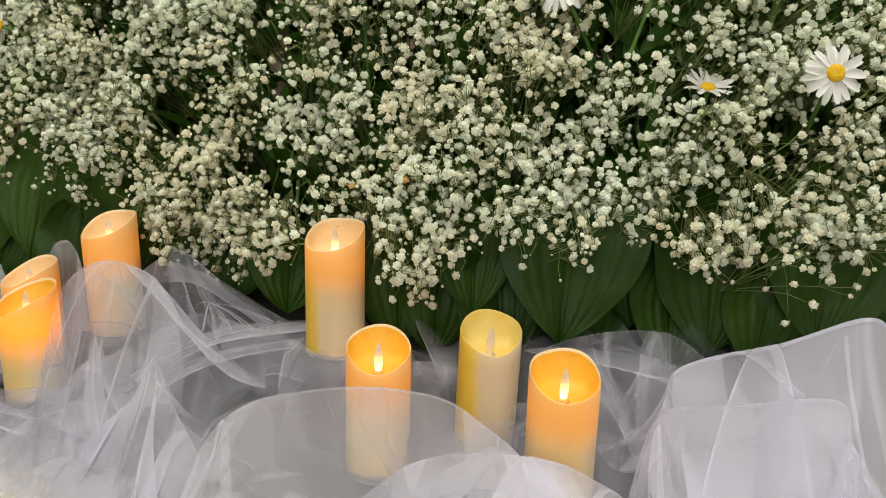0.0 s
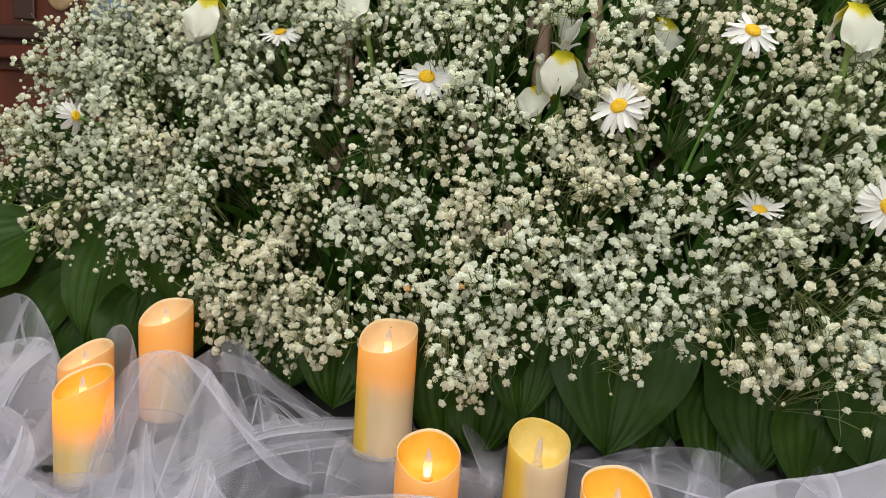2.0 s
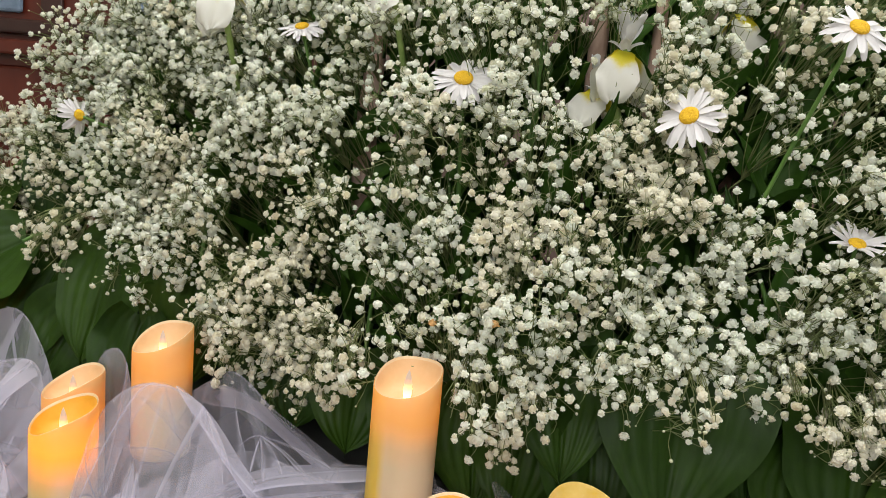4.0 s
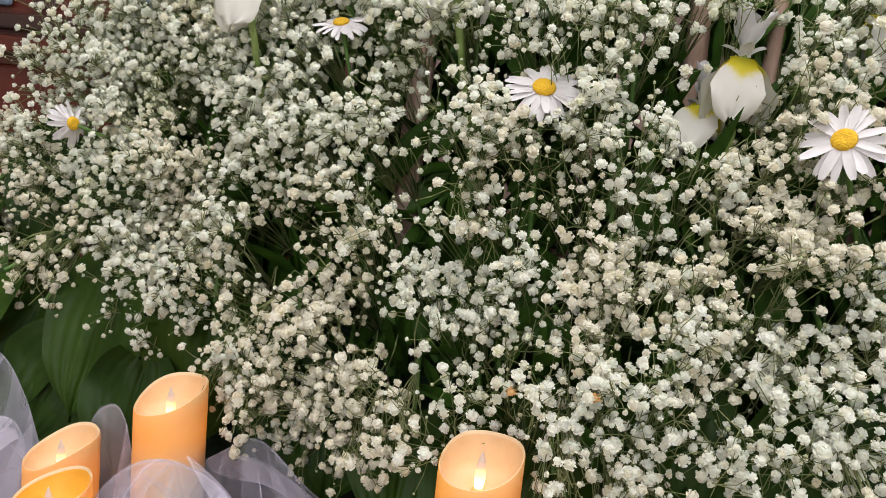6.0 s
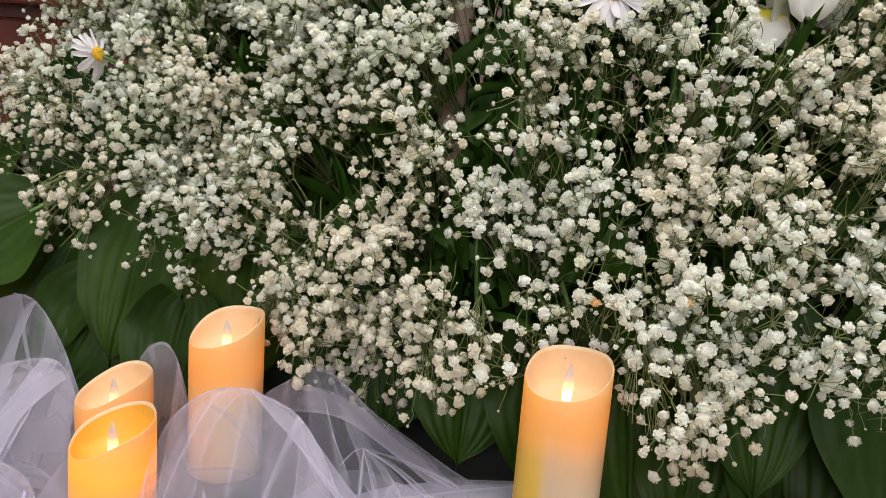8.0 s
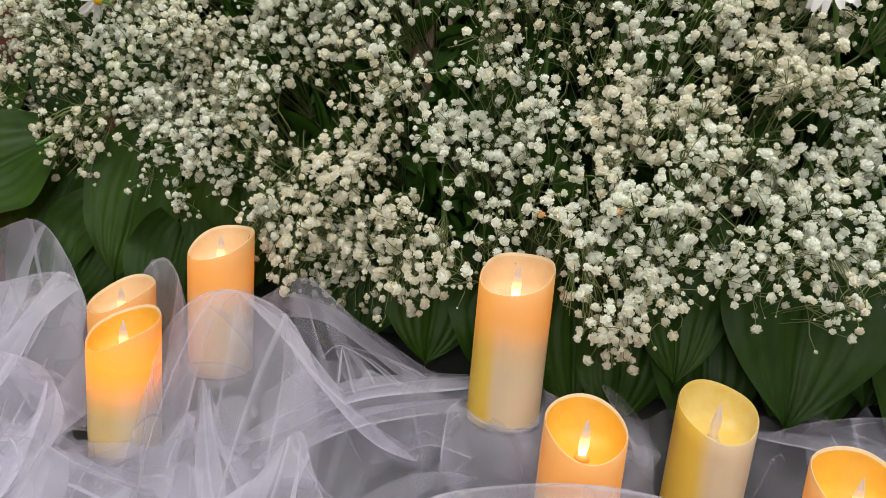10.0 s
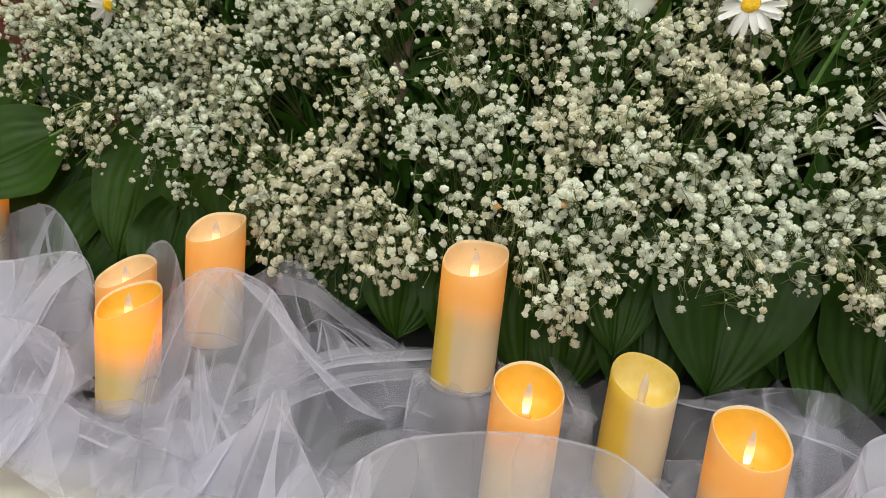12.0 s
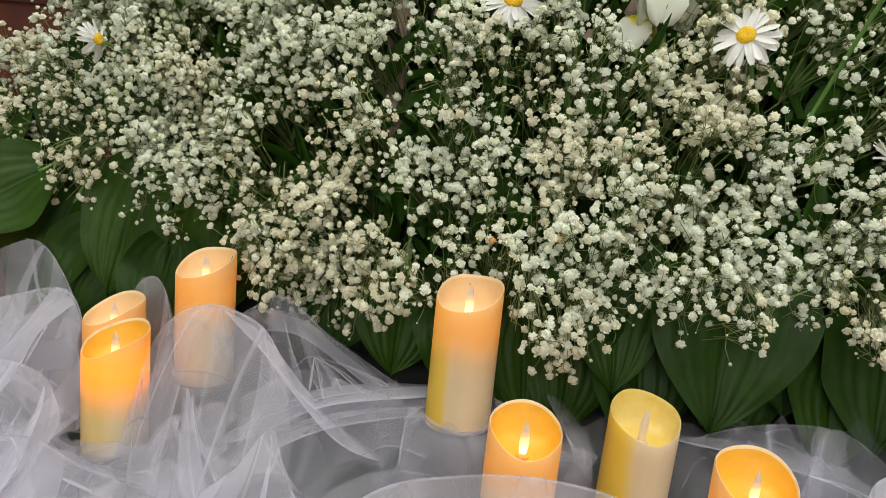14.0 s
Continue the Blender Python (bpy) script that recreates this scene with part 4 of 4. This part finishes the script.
def spray(centre, root, size, count, seed, singles, open_part=0.85):
    rnd = random.Random(seed)
    # sprays low in the mass turn cream more often
    cream_bias = noise.noise((centre.x * 5, centre.z * 5, 3.0)) + 0.9 * (0.3 - centre.z) + rnd.uniform(-0.3, 0.3)
    hue = 1 if cream_bias > 0.1 else 2 if open_part < 0.7 else 0
    e = thing("gypsophila_spray", centre, "airy spray of white baby's breath on thin green stems", "flower", "baby's breath sprays")
    away = (centre - root).normalized()
    hub = (root - centre) * 0.42
    verts, faces = [], []
    tube(verts, faces, bend(root - centre, hub, Vector((rnd.uniform(-0.01, 0.01), 0, rnd.uniform(-0.01, 0.02))), 3), [0.0011] * 4, 4)
    nodes = []
    for k in range(15):
        d = Vector((rnd.gauss(0, 1), rnd.gauss(0, 1), rnd.gauss(0, 1))).normalized() * size * rnd.uniform(0.3, 0.85)
        d += away * size * 0.15
        nodes.append(d)
        side = Vector((rnd.uniform(-1, 1), rnd.uniform(-1, 1), rnd.uniform(-0.2, 1))) * 0.006
        tube(verts, faces, bend(hub, d, side, 4), [0.0007, 0.0007, 0.0006, 0.0005, 0.0005], 3)
    bv, bf, gv, gf = [], [], [], []
    for k in range(count):
        node = rnd.choice(nodes)
        d = Vector((rnd.gauss(0, 1), rnd.gauss(0, 1), rnd.gauss(0, 1))).normalized()
        d = (d + away * 0.55 + node.normalized() * 0.35).normalized()
        tip = node + d * rnd.uniform(0.010, 0.034) * size / 0.05
        if not free(centre + tip):
            continue
        mid = node.lerp(tip, 0.5) + Vector((rnd.uniform(-1, 1), rnd.uniform(-1, 1), rnd.uniform(-1, 1))) * 0.003
        tube(verts, faces, [node, mid, tip], [0.0005, 0.00045, 0.0004], 3)
        face = (tip - mid).normalized() + Vector((0, -0.45, 0.35))
        m = aim(tip, face, rnd)
        grown = rnd.random() < open_part
        if grown and k < singles:
            ob = new("blossom", BLOSSOM_DATA[8 * hue + rnd.randrange(8)])
            ob.parent, ob.matrix_basis = e, m @ Matrix.Scale(rnd.uniform(0.42, 0.68) if rnd.random() < 0.33 else rnd.uniform(0.75, 1.2), 4)
        else:
            sv, sf = BLOSSOMS[rnd.randrange(8)] if grown else BUD_SHAPE
            tv, tf = (bv, bf) if grown else (gv, gf)
            start, sc = len(tv), rnd.uniform(0.4, 0.66) if rnd.random() < 0.4 else rnd.uniform(0.7, 1.12)
            tv += [m @ (Vector(p) * sc) for p in sv]
            tf += [tuple(start + i for i in f) for f in sf]
    raw("branching_stem", verts, faces, TWIG, e)
    if bv:
        tagged(raw("blossom_cluster", bv, bf, HUES[hue], e), kind="stuff")
    if gv:
        tagged(raw("bud_cluster", gv, gf, BUD, e), "pale green closed buds", kind="stuff")


# ---- dense dark foliage that fills the arrangement ----
rnd = random.Random(5)
fv, ff = [], []
for k in range(4300):
    x, z = rnd.uniform(-0.74, 0.95), rnd.uniform(0.06, 0.74)
    if z > along(TOP_EDGE, x) + (0.06 if x > -0.5 else -0.03) or z < along(BOTTOM, x) - 0.02:
        continue
    y = front(x, z) + rnd.uniform(0.10, 0.26)
    lv, lf = leaf_mesh(rnd.uniform(0.06, 0.12), rnd.uniform(0.014, 0.036), rnd.uniform(0.05, 0.4), 0.1, 0.1, 3, k, 4, 7, 0.3)
    m = pose(x, y, z, rnd.uniform(20, 110), rnd.uniform(-40, 40), rnd.uniform(-60, 60) + rnd.choice((0, 180)))
    start = len(fv)
    fv += [m @ Vector(p) for p in lv]
    ff += [tuple(start + i for i in f) for f in lf]
tagged(raw("filler_foliage", fv, ff, LEAF_FILL), "dense dark green foliage filling the arrangement", "foliage", kind="stuff")

# thin places in the mass: x, z, radius
GAPS = ((0.065, 0.515, 0.06), (-0.43, 0.615, 0.045), (0.385, 0.60, 0.05), (0.2, 0.60, 0.04), (-0.18, 0.645, 0.04), (-0.37, 0.313, 0.045), (-0.035, 0.438, 0.042), (0.2, 0.455, 0.07),
        (0.09, 0.396, 0.018), (-0.25, 0.395, 0.03), (-0.09, 0.372, 0.018), (-0.03, 0.473, 0.03), (-0.19, 0.498, 0.03), (-0.257, 0.227, 0.022), (-0.472, 0.434, 0.03), (-0.62, 0.33, 0.03))
rnd = random.Random(7)
STEP = 0.058
row_z, tally = 0.10, 0
while row_z < 0.72:
    x = -0.85 + (STEP / 2 if tally % 2 else 0)
    while x < 0.66:
        px, pz = x + rnd.uniform(-0.02, 0.02), row_z + rnd.uniform(-0.02, 0.02)
        x += STEP
        if pz < along(BOTTOM, px) or pz > along(TOP_EDGE, px):
            continue
        thin_here = any(math.hypot(px - gx, pz - gz) < gr for gx, gz, gr in GAPS)
        if thin_here and rnd.random() < 0.72:
            continue
        py = front(px, pz) + rnd.uniform(0.0, 0.05)
        centre = Vector((px, py, pz))
        root = Vector((px * 0.75, py + 0.13 + 0.1 * rnd.random(), max(pz - 0.16, 0.05)))
        spray(centre, root, rnd.uniform(0.042, 0.06), int((1.06 if pz < 0.36 and px > -0.45 else 1.22) * (rnd.randint(44, 72) if pz < 0.5 or px < -0.1 else rnd.randint(30, 50)) * max(0.25, 1 + 1.15 * noise.noise((px * 9, pz * 9, 6.0)) + (0.8 if px < -0.35 else 0.2))), rnd.randrange(10 ** 6), 31, rnd.choice((0.88, 0.85, 0.8, 0.62)))
    row_z += STEP * 0.86
    tally += 1


# loose clumps that hang below the mass
for k, (x, y, z, size) in enumerate(((-0.02, 0.872, 0.155, 0.032), (-0.03, 0.885, 0.19, 0.04), (0.005, 0.88, 0.185, 0.036), (-0.022, 0.868, 0.13, 0.024), (-0.295, 1.02, 0.115, 0.032), (-0.34, 1.03, 0.15, 0.04),
                                     (0.285, 0.84, 0.19, 0.032), (0.29, 0.838, 0.205, 0.036), (0.25, 0.85, 0.22, 0.034), (0.325, 0.84, 0.215, 0.038), (0.37, 0.842, 0.235, 0.038), (0.41, 0.838, 0.23, 0.036), (0.345, 0.83, 0.245, 0.036), (0.45, 0.835, 0.235, 0.036), (-0.255, 0.955, 0.15, 0.034), (-0.235, 0.95, 0.165, 0.034), (-0.06, 0.865, 0.165, 0.034), (-0.065, 0.872, 0.19, 0.036), (-0.37, 1.0, 0.15, 0.03), (-0.41, 1.02, 0.17, 0.03), (-0.2, 0.945, 0.185, 0.034), (-0.69, 1.14, 0.24, 0.032), (-0.655, 1.125, 0.222, 0.028), (-0.64, 1.12, 0.255, 0.03), (-0.51, 1.1, 0.2, 0.03), (-0.505, 1.1, 0.235, 0.036), (-0.67, 1.1, 0.255, 0.036), (0.15, 0.83, 0.215, 0.03),
                                     (-0.40, 1.04, 0.19, 0.034), (-0.375, 1.035, 0.22, 0.04))):
    spray(Vector((x, y, z)), Vector((x, y + 0.14, z + 0.08)), size, int(680 * size), 500 + k, 24, 0.85)


# two orange-tinted flowers among the white ones
TINTED = thin("blossom_orange_tint", (0.7, 0.4, 0.14), (0.85, 0.58, 0.28), 160, 0.3, 0.7)
for k, (x, y, z) in enumerate(((-0.109, 0.9, 0.246), (-0.045, 0.868, 0.26))):
    e = thing("tinted_blossom", (x, y, z), "small orange-tinted blossom on a thin stem", "flower", "dried blossoms")
    v, f = BLOSSOMS[k]
    raw("blossom", v, f, TINTED, e)
    verts, faces = [], []
    tube(verts, faces, bend(Vector((0, 0, 0)), Vector((0.01, 0.06, -0.02)), Vector((0, 0, 0.006))), [0.0006] * 6, 4)
    raw("stem", verts, faces, TWIG, e)


# ---- daisies ----
def petal_verts(length, width, curl, cup, notch=0.0, nu=4, nv=7, power=0.6):
    """A petal from the origin along +y, face up (+z)."""
    verts, faces = [], []
    for j in range(nv + 1):
        v = j / nv
        w = width / 2 * (0.25 + 0.75 * math.sin(math.pi * min(0.08 + v * 0.82, 1)) ** power) * (1 if j < nv else 0.72)
        for i in range(nu + 1):
            u = -1 + 2 * i / nu
            verts.append((u * w, v * length - (notch * length * (1 - abs(u)) if j == nv else 0), curl * length * v * v + cup * width * u * u + 0.07 * width * v * math.sin(7 * u + 5 * v)))
    for j in range(nv):
        for i in range(nu):
            a = j * (nu + 1) + i
            faces.append((a, a + 1, a + nu + 2, a + nu + 1))
    return verts, faces


def stem(parent, start, end, radius, sway, mat=STALK, name="stem"):
    verts, faces = [], []
    tube(verts, faces, bend(start, end, sway, 8), [radius] * 9, 7)
    return raw(name, verts, faces, mat, parent)


PETAL_DATA = []
for k in range(4):
    v, f = petal_verts(0.024, 0.0068, (-0.05, -0.18, 0.06, -0.3)[k], 0.12, 0.04, power=0.7)
    mesh = bpy.data.meshes.new("petal")
    mesh.from_pydata(v, [], f)
    mesh.polygons.foreach_set("use_smooth", [True] * len(mesh.polygons))
    mesh.materials.append(DAISY)
    PETAL_DATA.append(mesh)


def daisy(place, face, scale=1.0, root=None, count=21, droop=0.0, seed=0):
    rnd = random.Random(seed)
    q = Vector(face).normalized().to_track_quat("Z", "Y").to_matrix().to_4x4()
    e = thing("daisy", place, "white ox-eye daisy with a yellow centre, among the baby's breath", "flower", "daisies", q)
    bm = bmesh.new()
    bmesh.ops.create_uvsphere(bm, u_segments=24, v_segments=12, radius=0.0085 * scale)
    for v in bm.verts:
        v.co.z = v.co.z * 0.42 - 0.0012 * math.exp(-(v.co.xy.length / 0.003) ** 2)
        v.co += v.co.normalized() * 0.0004 * noise.noise(v.co * 900)
    part("disc", bm, DISC, e, "yellow centre")
    for k in range(count):
        ob = new("petal", PETAL_DATA[rnd.randrange(4)])
        ob.parent = e
        a = 360 * k / count + rnd.uniform(-6, 6)
        ob.matrix_basis = pose(0, 0, -0.001 - 0.0012 * (k % 2), 0, 0, a) @ pose(0, 0.005 * scale, 0, -droop + rnd.uniform(-9, 9), rnd.uniform(-14, 14), 0) @ Matrix.Scale(scale * rnd.uniform(0.9, 1.08), 4)
    end = e.matrix_basis.inverted() @ (Vector(root) if root else Vector(place) + Vector((0, 0.05, -0.2)))
    stem(e, Vector((0, 0, -0.002)), end, 0.0021 * scale, Vector((0, 0, -0.012)))


daisy((-0.107, 1.012, 0.503), (0.05, -0.75, 0.75), 1.3, (-0.10, 1.06, 0.26), 23, 4, 1)
daisy((0.123, 0.905, 0.478), (-0.45, -0.75, 0.48), 1.15, (0.19, 1.0, 0.38), 22, 0, 2)
daisy((0.385, 0.79, 0.392), (-0.15, -0.95, 0.25), 1.05, (0.43, 0.95, 0.28), 22, 2, 3)
daisy((0.298, 0.905, 0.369), (0.0, -0.5, 0.87), 1.0, (0.3, 0.95, 0.2), 20, -22, 4)
daisy((-0.642, 1.15, 0.42), (0.95, -0.36, 0.12), 0.95, (-0.5, 1.2, 0.38), 18, 22, 5)
daisy((-0.325, 1.112, 0.557), (-0.1, -0.45, 0.85), 1.05, (-0.28, 1.15, 0.36), 22, 6, 6)
daisy((0.25, 0.86, 0.565), (0.1, -0.75, 0.65), 1.05, (0.2, 0.94, 0.36), 21, 10, 7)
daisy((-0.03, 0.985, 0.70), (0.0, -0.7, 0.7), 1.0, (-0.02, 1.05, 0.45), 21, 0, 8)


# ---- irises ----
def iris_petal(length, width, curl, cup, neck=0.3, seed=0.0, nu=10, nv=16):
    """A spoon-shaped petal with a narrow neck, a broad round end and a ruffled edge; it runs along +y."""
    verts, faces = [], []
    for j in range(nv + 1):
        v = j / nv
        wide = math.sqrt(max(1 - ((v - 0.62) / 0.385) ** 2, 0.0)) if v > 0.62 else neck + (1 - neck) * smooth_step(0.08, 0.62, v)
        for i in range(nu + 1):
            u = -1 + 2 * i / nu
            ruffle = 0.1 * width * abs(u) ** 2 * math.sin(14 * v + 3 * u + seed) * v
            bow = curl * length * (v * v - 0.12 * v)
            verts.append((u * wide * width / 2, v * length * (1 + 0.04 * math.sin(9 * u + seed) * v) - 0.1 * abs(curl) * length * v ** 3, bow + cup * width * u * u + ruffle))
    for j in range(nv):
        for i in range(nu):
            a = j * (nu + 1) + i
            faces.append((a, a + 1, a + nu + 2, a + nu + 1))
    return verts, faces


def iris(place, turn, root, scale=1.0, lean=0.0):
    e = thing("iris", place, "white iris with yellow marks and a green stalk", "flower", "irises", pose(0, 0, 0, lean, 0, turn))
    for k in range(3):
        v, f = iris_petal(0.062 * scale, 0.05 * scale, -0.6, -0.04, 0.5, k + place[0] * 9)
        ob = raw("fall", v, f, IRIS, e, "broad hanging petal with a yellow mark")
        ob.matrix_basis = pose(0, 0, 0, 0, 0, 120 * k) @ pose(0, 0.004, 0.0, -32 - 6 * k, 10 * k - 8, 0)
        v, f = iris_petal(0.05 * scale, 0.03 * scale, -0.12, 0.2, 0.35, k + 2.0)
        ob = raw("standard", v, f, IRIS_WHITE, e, "upright white petal")
        ob.matrix_basis = pose(0, 0, 0, 0, 0, 60 + 120 * k) @ pose(0, 0.002, 0.0, 60 + 8 * k, 18 - 14 * k, 0)
        v, f = petal_verts(0.02 * scale, 0.013 * scale, -0.25, -0.2, 0.1, 4, 6, 0.6)
        ob = raw("style_arm", v, f, IRIS_WHITE, e)
        ob.matrix_basis = pose(0, 0, 0.004, 0, 0, 120 * k) @ pose(0, 0.002, 0.0, 40, 0, 0)
    end = e.matrix_basis.inverted() @ Vector(root)
    verts, faces = [], []
    tube(verts, faces, [Vector((0, 0, 0.004)), Vector((0, 0, -0.02)), Vector((0, 0, -0.05)), end], [0.0038, 0.006, 0.0042, 0.0036], 9)
    raw("stalk", verts, faces, SEPAL, e)


iris((0.068, 1.015, 0.545), 172, (0.07, 1.08, 0.25), 0.95)
iris((-0.425, 1.12, 0.60), 178, (-0.40, 1.17, 0.35), 1.0)
iris((0.385, 0.93, 0.61), 185, (0.38, 1.0, 0.3), 1.0)
iris((-0.20, 1.08, 0.625), 160, (-0.17, 1.14, 0.4), 0.95)
iris((0.20, 1.07, 0.60), 200, (0.2, 1.1, 0.35), 0.95)
iris((0.045, 1.045, 0.50), 165, (0.03, 1.1, 0.25), 0.85, 20)


# ---- upright stalks, blades and twigs behind the blossoms ----
def blade(foot, tip, width, seed):
    rnd = random.Random(seed)
    e = thing("sword_leaf", foot, "upright green sword-shaped leaf among the stems", "leaf", "sword leaves")
    a, b = Vector((0, 0, 0)), Vector(tip) - Vector(foot)
    verts, faces = [], []
    turn = rnd.uniform(-0.6, 0.6)
    side = Vector((math.cos(turn), math.sin(turn), 0))
    n = 10
    for k, p in enumerate(bend(a, b, Vector((rnd.uniform(-0.02, 0.02), rnd.uniform(-0.02, 0.0), 0)), n)):
        w = width / 2 * (1 - (k / n) ** 3) + 0.0004
        verts += [p - side * w, p + Vector((0, -0.0022, 0)), p + side * w, p + Vector((0, 0.0012, 0))]
    for k in range(n):
        for i in range(4):
            j = (i + 1) % 4
            faces.append((4 * k + i, 4 * k + j, 4 * k + 4 + j, 4 * k + 4 + i))
    raw("blade", verts, faces, STALK, e)


rnd = random.Random(21)
for k in range(90):
    x = rnd.uniform(-0.6, 0.6)
    y = front(x, 0.4) + rnd.uniform(0.09, 0.22)
    top = rnd.uniform(0.42, 0.74)
    blade((x, y, 0.06), (x + rnd.uniform(-0.06, 0.06), max(y, front(x, top) + rnd.uniform(0.06, 0.16)), top), rnd.uniform(0.004, 0.013), k)


def branch(foot, tip, radius, seed):
    rnd = random.Random(seed)
    e = thing("bare_branch", foot, "bare pinkish-brown branch with peeling bark", "branch", "bare branches")
    verts, faces = [], []
    pts = [Vector((0, 0, 0)).lerp(Vector(tip) - Vector(foot), k / 9) + Vector((rnd.uniform(-1, 1), rnd.uniform(-1, 1), 0)) * 0.005 for k in range(10)]
    tube(verts, faces, pts, [radius * rnd.uniform(0.8, 1.15) for p in pts], 9)
    raw("bark", verts, faces, BARK, e)


branch((0.10, 1.07, 0.1), (0.115, 1.09, 0.85), 0.009, 1)
branch((0.04, 1.10, 0.1), (0.05, 1.13, 0.9), 0.011, 2)
branch((-0.24, 1.17, 0.1), (-0.25, 1.2, 0.9), 0.016, 3)
branch((0.24, 1.12, 0.1), (0.21, 1.16, 0.9), 0.013, 4)
branch((-0.05, 1.16, 0.1), (-0.09, 1.2, 0.9), 0.012, 5)
